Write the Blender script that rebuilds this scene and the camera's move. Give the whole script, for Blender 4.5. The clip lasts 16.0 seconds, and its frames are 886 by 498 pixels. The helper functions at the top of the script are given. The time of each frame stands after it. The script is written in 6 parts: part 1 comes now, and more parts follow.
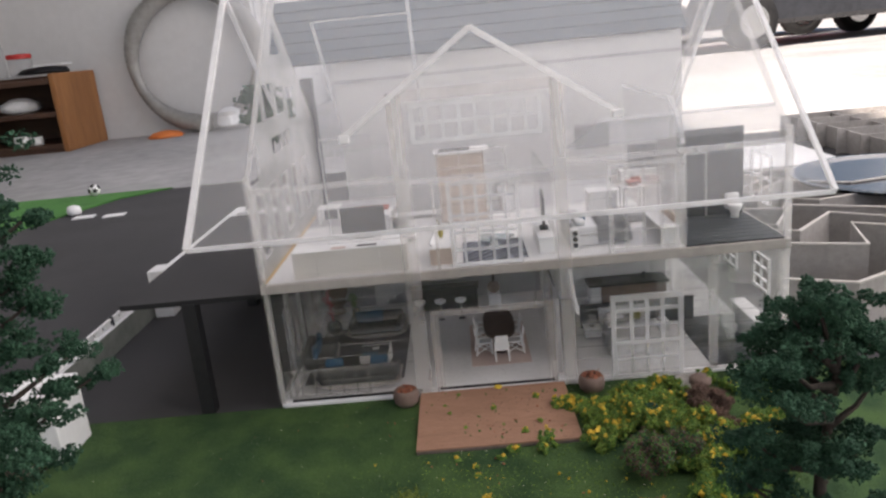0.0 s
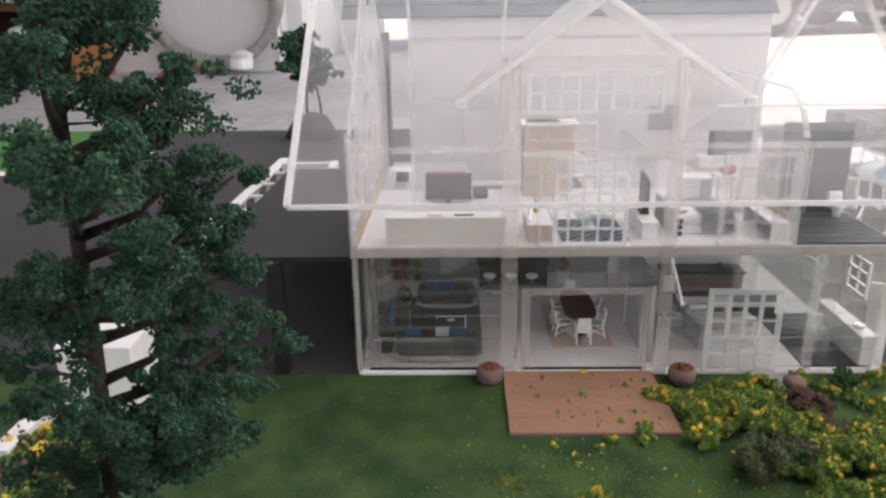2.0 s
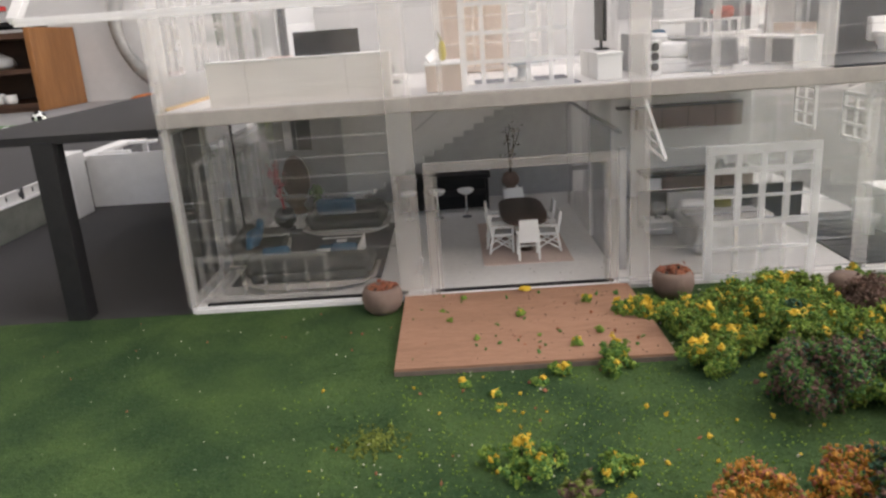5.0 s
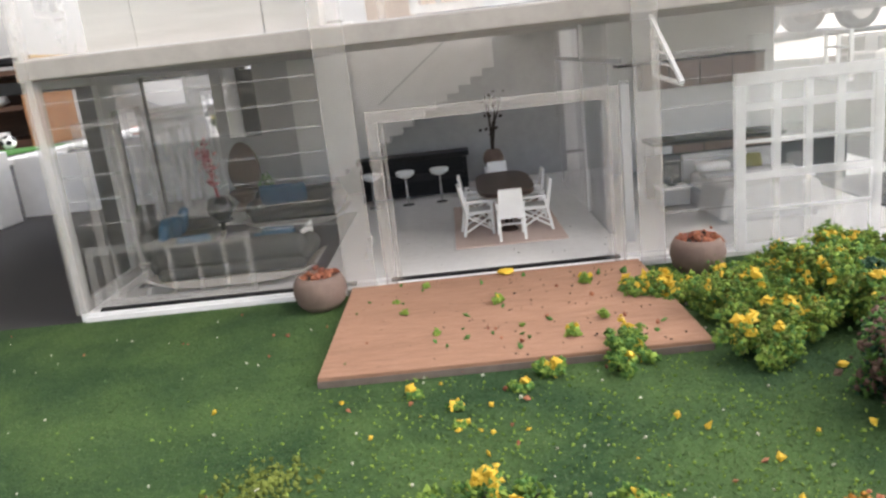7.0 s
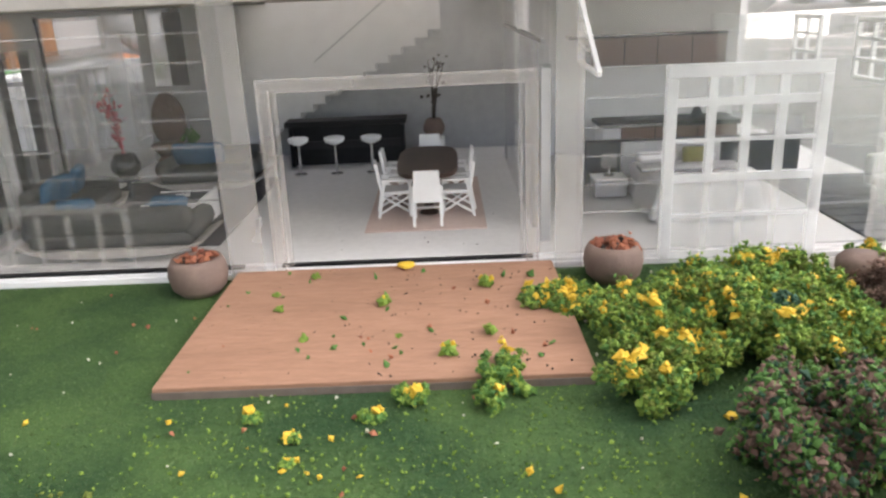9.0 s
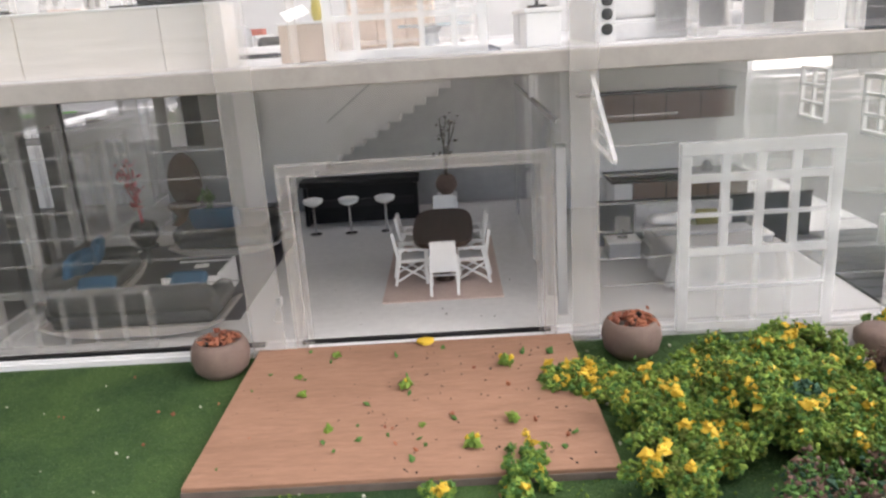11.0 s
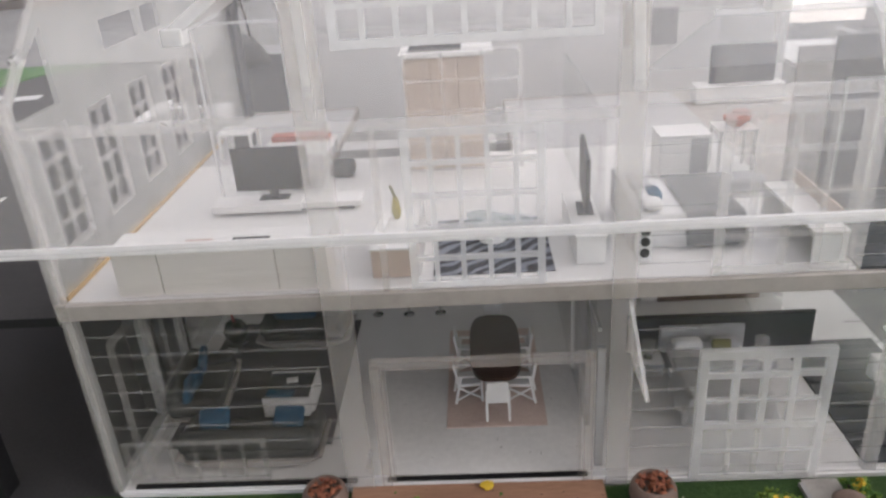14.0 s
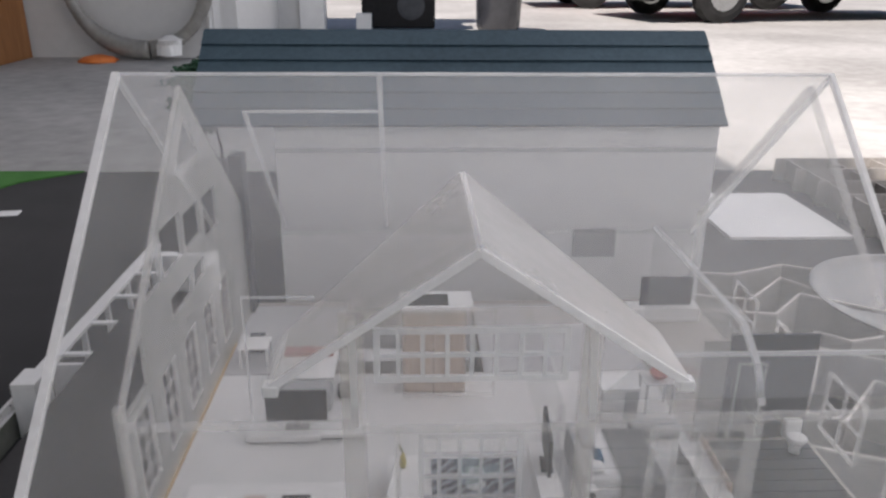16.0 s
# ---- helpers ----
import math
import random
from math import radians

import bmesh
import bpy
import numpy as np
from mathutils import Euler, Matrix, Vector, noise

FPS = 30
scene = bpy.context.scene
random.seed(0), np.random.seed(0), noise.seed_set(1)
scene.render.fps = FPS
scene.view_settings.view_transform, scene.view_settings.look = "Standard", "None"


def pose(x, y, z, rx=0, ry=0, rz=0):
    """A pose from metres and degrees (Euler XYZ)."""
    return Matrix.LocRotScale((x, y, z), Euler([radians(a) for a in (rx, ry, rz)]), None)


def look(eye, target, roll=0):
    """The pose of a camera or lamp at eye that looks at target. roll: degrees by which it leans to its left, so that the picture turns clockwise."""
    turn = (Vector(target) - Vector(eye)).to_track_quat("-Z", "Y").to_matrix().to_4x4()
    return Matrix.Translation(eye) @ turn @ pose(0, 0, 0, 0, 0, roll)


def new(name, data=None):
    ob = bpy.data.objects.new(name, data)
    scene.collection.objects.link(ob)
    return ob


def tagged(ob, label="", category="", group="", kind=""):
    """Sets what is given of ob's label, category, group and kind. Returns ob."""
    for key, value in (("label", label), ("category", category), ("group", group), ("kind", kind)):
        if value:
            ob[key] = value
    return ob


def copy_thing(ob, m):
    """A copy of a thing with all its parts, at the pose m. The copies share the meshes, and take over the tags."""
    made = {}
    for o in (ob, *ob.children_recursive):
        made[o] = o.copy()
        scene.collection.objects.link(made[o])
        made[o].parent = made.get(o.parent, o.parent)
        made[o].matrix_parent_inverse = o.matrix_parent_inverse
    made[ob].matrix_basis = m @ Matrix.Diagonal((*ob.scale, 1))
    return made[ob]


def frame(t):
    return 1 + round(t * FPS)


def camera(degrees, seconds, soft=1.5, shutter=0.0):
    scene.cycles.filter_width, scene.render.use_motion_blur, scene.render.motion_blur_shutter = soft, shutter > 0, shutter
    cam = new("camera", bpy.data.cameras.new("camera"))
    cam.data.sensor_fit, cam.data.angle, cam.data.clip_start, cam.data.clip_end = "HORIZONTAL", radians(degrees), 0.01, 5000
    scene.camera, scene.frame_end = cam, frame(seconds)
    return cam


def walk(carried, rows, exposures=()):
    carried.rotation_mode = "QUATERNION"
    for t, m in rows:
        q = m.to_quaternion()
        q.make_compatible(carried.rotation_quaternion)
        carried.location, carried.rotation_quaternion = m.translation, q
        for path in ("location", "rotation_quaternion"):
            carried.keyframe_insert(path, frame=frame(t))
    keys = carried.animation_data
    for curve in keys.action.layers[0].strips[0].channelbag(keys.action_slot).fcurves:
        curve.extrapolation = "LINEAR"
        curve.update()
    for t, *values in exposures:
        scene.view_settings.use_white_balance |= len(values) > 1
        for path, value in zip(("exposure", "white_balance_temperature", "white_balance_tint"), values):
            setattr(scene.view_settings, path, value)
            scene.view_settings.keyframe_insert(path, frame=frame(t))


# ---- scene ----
# The place is laid out in modules: one storey of the model house is about one module, and a module is K metres.
K = 0.11

cam = camera(61.03, 16.0, soft=2.5)
# seconds, eye x y z, target x y z (modules), roll
PATH = [
    (0, 1.585, -5.403, 2.703, 1.5164, -3.4784, 2.1630, -5.77),
    (0.5, 1.365, -5.610, 2.661, 1.2862, -3.6955, 2.0889, -5.32),
    (1, 1.073, -5.659, 2.619, 1.0107, -3.7552, 2.0089, -4.60),
    (1.5, 0.907, -5.445, 2.692, 0.8344, -3.5477, 2.0627, -2.42),
    (2, 0.794, -5.184, 2.760, 0.7452, -3.2883, 2.1234, -0.88),
    (2.5, 0.779, -4.795, 2.678, 0.7689, -2.8886, 2.0744, -0.29),
    (3, 0.878, -4.481, 2.307, 0.8868, -2.5565, 1.7619, -0.70),
    (3.5, 0.990, -4.255, 2.144, 1.0063, -2.3579, 1.5115, -0.74),
    (4, 1.152, -4.068, 1.857, 1.1569, -2.1690, 1.2288, -1.67),
    (6.5, 1.552, -2.999, 0.942, 1.4698, -1.0582, 0.4657, -6.17),
    (7, 1.565, -2.858, 0.890, 1.5062, -0.9231, 0.3890, -6.40),
    (7.5, 1.615, -2.719, 0.875, 1.5902, -0.7898, 0.3481, -6.04),
    (8, 1.724, -2.645, 0.997, 1.6949, -0.7389, 0.3910, -4.42),
    (8.5, 1.759, -2.596, 0.910, 1.7702, -0.6901, 0.3018, -2.45),
    (9, 1.881, -2.564, 0.939, 1.8553, -0.6669, 0.3074, -2.51),
    (11.5, 1.825, -2.536, 1.290, 1.7840, -0.6167, 0.7304, -3.72),
    (12, 1.766, -2.591, 1.538, 1.7260, -0.6706, 0.9800, -3.65),
    (12.5, 1.795, -2.588, 1.774, 1.7297, -0.6929, 1.1378, -3.30),
    (13, 1.792, -2.576, 1.806, 1.6950, -0.6983, 1.1231, -3.49),
    (13.5, 1.787, -2.541, 2.135, 1.6653, -0.7233, 1.3099, -2.42),
    (14, 1.735, -2.647, 2.445, 1.6342, -0.8387, 1.5970, -3.97),
    (14.5, 1.632, -2.855, 2.812, 1.5940, -1.0441, 1.9651, -4.20),
    (15, 1.527, -2.952, 3.174, 1.5386, -1.1338, 2.3416, -1.89),
    (15.5, 1.441, -3.123, 3.427, 1.5131, -1.2612, 2.7013, -0.97),
    (16, 1.444, -3.170, 3.875, 1.5200, -1.3017, 3.1642, 0.42),
]
EXPOSURE = [(0.0, 1.18, 6960, 18), (1.5, 1.43, 7060, 18), (2.2, 1.38, 7060, 18), (3.0, 1.13, 7360, 18), (3.5, 1.23, 7460, 18), (4.0, 1.38, 7560, 18), (6.5, 2.27, 7000, 15), (9.0, 2.45, 7000, 15), (11.5, 2.08, 7000, 17), (12.0, 1.85, 7000, 17), (12.5, 1.5, 7000, 17), (13.0, 1.42, 7000, 17), (13.6, 1.42, 7000, 17), (14.2, 1.30, 6900, 16), (15.0, 0.9, 6800, 16), (16.0, 0.53, 6700, 16)]
walk(cam, [(t, look(Vector((a, b, c)) * K, Vector((d, e, f)) * K, r)) for t, a, b, c, d, e, f, r in PATH], EXPOSURE)

# ---- light ----
scene.cycles.transparent_max_bounces = 40
world = bpy.data.worlds.new("sky")
scene.world = world
world.use_nodes = True
sky = world.node_tree.nodes.new("ShaderNodeTexSky")
sky.sky_type, sky.sun_disc = "NISHITA", False
sky.sun_elevation, sky.sun_rotation = radians(50), radians(225)
world.node_tree.links.new(sky.outputs[0], world.node_tree.nodes["Background"].inputs[0])
world.node_tree.nodes["Background"].inputs[1].default_value = 0.06

sun = new("sun", bpy.data.lights.new("sun", "SUN"))
sun.data.energy, sun.data.angle, sun.data.color = 5.0, radians(0.6), (1.0, 0.95, 0.88)
sun.matrix_world = look((0, 0, 0), (0.45, 0.45, -0.77))


def sky_fill_lamp(name, eye, target, wide, high, watts, colour):
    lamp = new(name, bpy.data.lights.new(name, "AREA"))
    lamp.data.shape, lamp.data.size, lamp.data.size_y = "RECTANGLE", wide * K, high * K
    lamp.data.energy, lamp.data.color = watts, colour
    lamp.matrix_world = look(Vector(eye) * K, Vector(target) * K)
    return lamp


# area lamps that stand in for daylight entering by the hall's open sides
sky_fill_lamp("daylight_side", (24, 6, 14), (0, 6, 3), 60, 20, 60, (1.0, 0.98, 0.95))
sky_fill_lamp("daylight_back", (10, 60, 13), (2, 0, 1), 40, 20, 27, (1.0, 0.99, 0.97))
# two added fill lamps, in front and hung overhead, to brighten the model
sky_fill_lamp("daylight_front", (4, -34, 24), (1, 0, 1), 60, 12, 2.5, (1.0, 0.96, 0.91))
sky_fill_lamp("daylight_roof", (9, 7, 28), (9, 7, 0), 28, 36, 23, (1.0, 0.99, 0.97))


# ---- materials ----
def nodes_of(name):
    m = bpy.data.materials.new(name)
    m.use_nodes = True
    t = m.node_tree
    return m, t, t.nodes["Principled BSDF"], t.nodes["Material Output"]


def put(t, kind, **values):
    n = t.nodes.new(kind)
    for key, value in values.items():
        n.inputs[key.replace("_", " ")].default_value = value
    return n


def paint(name, dark, light, rough=0.6, grain=8.0, patch=1.5, metal=0.0, bump=0.15, spec=0.4, stretch=(1, 1, 1), islands=0.0, each=0.0, sway=1.0):
    """A surface that varies between two colours at two scales (grain and patch, per module), with fine relief."""
    m, t, p, out = nodes_of(name)
    co = t.nodes.new("ShaderNodeTexCoord")
    mp = put(t, "ShaderNodeMapping", Scale=[s / K for s in stretch])
    t.links.new(co.outputs["Object"], mp.inputs[0])
    fine = put(t, "ShaderNodeTexNoise", Scale=grain, Detail=6.0, Roughness=0.65)
    wide = put(t, "ShaderNodeTexNoise", Scale=patch, Detail=3.0)
    for n in (fine, wide):
        t.links.new(mp.outputs[0], n.inputs["Vector"])
    mix = t.nodes.new("ShaderNodeMath")
    mix.operation = "ADD"
    t.links.new(fine.outputs[0], mix.inputs[0])
    drift = t.nodes.new("ShaderNodeMath")
    drift.operation, drift.inputs[1].default_value, drift.inputs[2].default_value = "MULTIPLY_ADD", sway, 0.5 - 0.5 * sway
    t.links.new(wide.outputs[0], drift.inputs[0])
    t.links.new(drift.outputs[0], mix.inputs[1])
    last = mix
    if islands or each:
        geo = t.nodes.new("ShaderNodeNewGeometry") if islands else t.nodes.new("ShaderNodeObjectInfo")
        more = t.nodes.new("ShaderNodeMath")
        more.operation, more.inputs[1].default_value = "MULTIPLY_ADD", islands or each
        t.links.new(geo.outputs["Random Per Island" if islands else "Random"], more.inputs[0])
        t.links.new(mix.outputs[0], more.inputs[2])
        last = more
    span = put(t, "ShaderNodeMapRange")
    extra = (islands or each)
    span.inputs[1].default_value, span.inputs[2].default_value = 0.7, 1.3 + extra
    t.links.new(last.outputs[0], span.inputs[0])
    ramp = t.nodes.new("ShaderNodeMix")
    ramp.data_type = "RGBA"
    ramp.inputs[6].default_value, ramp.inputs[7].default_value = (*dark, 1), (*light, 1)
    t.links.new(span.outputs[0], ramp.inputs[0])
    t.links.new(ramp.outputs[2], p.inputs["Base Color"])
    p.inputs["Roughness"].default_value, p.inputs["Metallic"].default_value = rough, metal
    p.inputs["Specular IOR Level"].default_value = spec
    if bump:
        b = put(t, "ShaderNodeBump", Strength=bump, Distance=0.02 * K)
        t.links.new(fine.outputs[0], b.inputs["Height"])
        t.links.new(b.outputs[0], p.inputs["Normal"])
    return m


def acrylic(name, haze, tint=(0.86, 0.87, 0.87), gloss=0.9, rough=0.12):
    """Scratched, dusty acrylic sheet: it lets most light straight through, scatters a part of it and mirrors at its surface."""
    m, t, p, out = nodes_of(name)
    co = t.nodes.new("ShaderNodeTexCoord")
    mp = put(t, "ShaderNodeMapping", Scale=(1 / K, 1 / K, 1 / K))
    t.links.new(co.outputs["Object"], mp.inputs[0])
    smear = put(t, "ShaderNodeTexNoise", Scale=1.3, Detail=5.0, Roughness=0.6)
    dust = put(t, "ShaderNodeTexNoise", Scale=22.0, Detail=2.0)
    for n in (smear, dust):
        t.links.new(mp.outputs[0], n.inputs["Vector"])
    add = t.nodes.new("ShaderNodeMath")
    add.operation, add.inputs[1].default_value = "MULTIPLY_ADD", 0.18
    t.links.new(dust.outputs[0], add.inputs[0])
    t.links.new(smear.outputs[0], add.inputs[2])
    span = put(t, "ShaderNodeMapRange")
    span.inputs[1].default_value, span.inputs[2].default_value = 0.35, 0.95
    span.inputs[3].default_value, span.inputs[4].default_value = haze * 0.7, min(1.0, haze * 1.3)
    t.links.new(add.outputs[0], span.inputs[0])
    clear = t.nodes.new("ShaderNodeBsdfTransparent")
    scatter = put(t, "ShaderNodeBsdfDiffuse", Color=(*tint, 1))
    through_it = put(t, "ShaderNodeBsdfTranslucent", Color=(*tint, 1))
    half = put(t, "ShaderNodeMixShader", Fac=0.5)
    t.links.new(scatter.outputs[0], half.inputs[1])
    t.links.new(through_it.outputs[0], half.inputs[2])
    body = t.nodes.new("ShaderNodeMixShader")
    t.links.new(span.outputs[0], body.inputs[0])
    t.links.new(clear.outputs[0], body.inputs[1])
    t.links.new(half.outputs[0], body.inputs[2])
    shine = put(t, "ShaderNodeBsdfGlossy", Roughness=rough)
    lay = put(t, "ShaderNodeLayerWeight", Blend=0.5)
    steep = t.nodes.new("ShaderNodeMath")
    steep.operation, steep.inputs[1].default_value = "POWER", 4.5
    t.links.new(lay.outputs["Facing"], steep.inputs[0])
    amount = t.nodes.new("ShaderNodeMath")
    amount.operation, amount.inputs[1].default_value, amount.inputs[2].default_value = "MULTIPLY_ADD", 0.7 * gloss, 0.022 * gloss
    t.links.new(steep.outputs[0], amount.inputs[0])
    top = t.nodes.new("ShaderNodeMixShader")
    t.links.new(amount.outputs[0], top.inputs[0])
    t.links.new(body.outputs[0], top.inputs[1])
    t.links.new(shine.outputs[0], top.inputs[2])
    t.links.new(top.outputs[0], out.inputs[0])
    t.nodes.remove(p)
    return m


CLEAR = acrylic("clear acrylic", 0.035)
# haze raised to brighten this wall, for the sunlit ground behind it
SIDE = acrylic("side wall acrylic with brightening haze", 0.085, (0.93, 0.95, 0.95), 0.8, 0.2)
ROOF = acrylic("dusty roof acrylic", 0.115, (0.97, 0.97, 0.97), 0.6, 0.4)
REARROOF = acrylic("dusty rear roof acrylic", 0.11, (0.97, 0.97, 0.97), 0.6, 0.4)
GABLE = acrylic("hazy gable acrylic", 0.18, (0.95, 0.91, 0.88), 0.6, 0.4)
FROST = acrylic("frosted acrylic", 0.21, (0.86, 0.81, 0.77))
HAZY = acrylic("scratched wall acrylic", 0.32, (0.92, 0.92, 0.91), 0.35, 0.3)
# tint darkened to put the living room's shade into the dusty sheet
VEIL = acrylic("dusty front acrylic tinted for shade", 0.085, (0.43, 0.42, 0.39), 0.5, 0.25)
LOUVRE = acrylic("thin acrylic louvre", 0.16, (0.97, 0.97, 0.97))
PANEL = acrylic("milky acrylic panel", 0.13, (0.96, 0.97, 0.97))
BARS = acrylic("clear acrylic bar", 0.26, (0.96, 0.94, 0.92))
# cut edges whitened as if they caught the light; EDGE also serves frames
EDGE = acrylic("cut acrylic edge", 0.42, (0.95, 0.96, 0.96))
RIM = acrylic("edge whitened as if lit", 0.85, (0.97, 0.97, 0.97))
SMOKE = acrylic("grey acrylic", 0.34, (0.34, 0.35, 0.37))
TINTED = acrylic("grey tinted roof acrylic", 0.17, (0.46, 0.48, 0.50), 0.5, 0.3)
PIER = acrylic("frosted pier acrylic", 0.24, (0.84, 0.81, 0.78), 0.5, 0.3)
MILKY = acrylic("milky lower panel", 0.24, (0.95, 0.95, 0.94), 0.5, 0.3)
SLIM = acrylic("thin clear strip", 0.16, (0.95, 0.92, 0.89))
GREENISH = acrylic("greenish acrylic", 0.13, (0.78, 0.86, 0.80))
GLASS_BLUE = acrylic("tinted glass", 0.35, (0.45, 0.62, 0.66))
WHITE = paint("white lacquer", (0.74, 0.74, 0.73), (0.84, 0.84, 0.83), 0.45, 10, 1, bump=0.05)
CREAM = paint("cream laminate", (0.64, 0.60, 0.56), (0.79, 0.75, 0.715), 0.5, 9, 1.5, stretch=(0.4, 1, 5), bump=0.08)
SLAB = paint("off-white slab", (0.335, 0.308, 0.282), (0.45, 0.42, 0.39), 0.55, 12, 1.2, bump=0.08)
FLOORW = paint("white floor sheet", (0.62, 0.617, 0.61), (0.75, 0.747, 0.74), 0.4, 25, 1.6, bump=0.06, spec=0.4)
STAIR = paint("off-white stair board", (0.52, 0.52, 0.515), (0.61, 0.61, 0.605), 0.6, 12, 1.0, bump=0.05)
# greyer copy of the white floor sheet, so the rear floors look dimmer
GREYFLOOR = paint("dimmed floor sheet", (0.44, 0.44, 0.445), (0.54, 0.54, 0.545), 0.5, 20, 1.4, bump=0.06)
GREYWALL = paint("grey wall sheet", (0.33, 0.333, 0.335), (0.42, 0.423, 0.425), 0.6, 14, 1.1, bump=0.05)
GREENWALL = paint("grey-green wall", (0.16, 0.17, 0.15), (0.27, 0.28, 0.25), 0.7, 9, 1.5, bump=0.2)
PALEWALL = paint("pale grey wall", (0.66, 0.66, 0.66), (0.76, 0.76, 0.76), 0.65, 10, 0.8, bump=0.05)
BLUEROOF = paint("dark blue metal", (0.024, 0.048, 0.066), (0.048, 0.084, 0.110), 0.55, 20, 1.2, metal=0.3, bump=0.1)
DARKCOL = paint("dark grey column", (0.036, 0.040, 0.048), (0.068, 0.073, 0.082), 0.6, 15, 1.5)
BLACKPOST = paint("black post", (0.006, 0.006, 0.007), (0.015, 0.015, 0.017), 0.6, 18, 1.5)
ASPHALT = paint("model asphalt paper", (0.028, 0.028, 0.029), (0.049, 0.048, 0.050), 0.85, 60, 0.7, bump=0.3)
TURF = paint("turf mat", (0.021, 0.054, 0.020), (0.053, 0.104, 0.031), 0.9, 45, 2.6, bump=0.5, spec=0.2, sway=2.2)
BLADE = paint("turf fibre", (0.028, 0.067, 0.027), (0.095, 0.150, 0.052), 0.7, 9, 2.6, bump=0, spec=0.3, islands=0.8, sway=2.6)
TURF_FAR = paint("bright turf", (0.03, 0.13, 0.02), (0.06, 0.21, 0.04), 0.85, 60, 2, bump=0.4)
DECK = paint("wood deck", (0.245, 0.136, 0.088), (0.375, 0.214, 0.143), 0.7, 24, 2.0, stretch=(0.6, 2.6, 3), bump=0.25, spec=0.25, sway=0.7)
DECKEDGE = paint("cut board edge", (0.115, 0.090, 0.075), (0.185, 0.150, 0.128), 0.85, 20, 2, bump=0.3)
CLAY = paint("clay pot", (0.13, 0.090, 0.075), (0.215, 0.152, 0.125), 0.8, 16, 2.5, bump=0.3)
BARK = paint("bark", (0.020, 0.015, 0.012), (0.060, 0.045, 0.036), 0.9, 14, 3, stretch=(3, 3, 0.7), bump=0.6)
NEEDLE = paint("dark foliage", (0.009, 0.031, 0.018), (0.042, 0.110, 0.062), 0.8, 12, 1.5, bump=0, spec=0.25, islands=0.9)
LEAF = paint("yellow-green foliage", (0.070, 0.145, 0.024), (0.26, 0.37, 0.070), 0.8, 12, 2, bump=0, spec=0.25, islands=0.9)
OLIVELEAF = paint("dull olive foliage", (0.060, 0.090, 0.018), (0.17, 0.205, 0.045), 0.85, 12, 2, bump=0, spec=0.2, islands=0.9)
LEAF2 = paint("mid green foliage", (0.030, 0.085, 0.018), (0.105, 0.225, 0.055), 0.8, 12, 2, bump=0, spec=0.25, islands=0.9)
PLUM = paint("plum foliage", (0.055, 0.036, 0.028), (0.20, 0.125, 0.098), 0.85, 12, 2, bump=0, spec=0.2, islands=0.9)
YELLOW = paint("yellow flower", (0.47, 0.29, 0.02), (0.74, 0.51, 0.055), 0.7, 10, 2, bump=0, islands=0.8)
ORANGE = paint("orange flower", (0.32, 0.13, 0.015), (0.56, 0.27, 0.04), 0.7, 10, 2, bump=0, islands=0.8)
REDLEAF = paint("dry red leaf", (0.16, 0.045, 0.03), (0.44, 0.17, 0.09), 0.8, 10, 2, bump=0, islands=0.8)
CRIMSON = paint("crimson twig", (0.22, 0.015, 0.025), (0.40, 0.05, 0.06), 0.7, 10, 2, bump=0, islands=0.8)
PALEBIT = paint("pale crumb", (0.32, 0.33, 0.24), (0.6, 0.6, 0.5), 0.8, 10, 2, bump=0, islands=0.8)
VASE = paint("ochre glaze", (0.34, 0.28, 0.05), (0.48, 0.40, 0.09), 0.4, 12, 2, bump=0.05)
OLIVE = paint("olive cushion", (0.13, 0.125, 0.04), (0.20, 0.19, 0.07), 0.9, 50, 3, bump=0.3)
DARKRUG = paint("charcoal rug", (0.058, 0.055, 0.062), (0.096, 0.091, 0.102), 0.95, 60, 3, bump=0.5)
SOFA = paint("grey sofa fabric", (0.042, 0.043, 0.042), (0.080, 0.081, 0.078), 0.95, 60, 3, bump=0.4)
TEAL = paint("blue cushion", (0.008, 0.055, 0.115), (0.022, 0.115, 0.20), 0.9, 50, 3, bump=0.3)
BROWNTOP = paint("dark walnut", (0.035, 0.020, 0.015), (0.085, 0.050, 0.038), 0.4, 8, 1.5, stretch=(5, 0.5, 1), bump=0.1)
KITCHEN = paint("brown cabinet veneer", (0.095, 0.055, 0.042), (0.17, 0.105, 0.08), 0.5, 8, 1.2, stretch=(0.5, 1, 6), bump=0.1)
GLOSSY = paint("polished black plastic", (0.008, 0.009, 0.011), (0.014, 0.015, 0.018), 0.22, 20, 2, bump=0.0, spec=0.6)
BLACK = paint("black plastic", (0.007, 0.007, 0.008), (0.016, 0.016, 0.018), 0.5, 20, 2, bump=0.03, spec=0.2)
DARKPLANK = paint("dark slate plank", (0.014, 0.019, 0.024), (0.036, 0.044, 0.053), 0.55, 10, 1.2, stretch=(0.5, 5, 1), each=0.5)
PINKRUG = paint("pink beige rug", (0.55, 0.425, 0.375), (0.66, 0.54, 0.49), 0.95, 70, 3, bump=0.5)
BEIGE = paint("beige panel", (0.50, 0.40, 0.33), (0.60, 0.50, 0.43), 0.6, 10, 1, stretch=(4, 1, 0.5), bump=0.06)
TAN = paint("light pine strip", (0.42, 0.29, 0.15), (0.58, 0.42, 0.24), 0.6, 10, 1.5, stretch=(5, 0.5, 1), bump=0.1)
LINEN = paint("white linen", (0.66, 0.66, 0.66), (0.80, 0.80, 0.80), 0.9, 30, 4, bump=0.3)
GREYLINEN = paint("grey blanket", (0.32, 0.325, 0.33), (0.44, 0.445, 0.45), 0.95, 40, 4, bump=0.4)
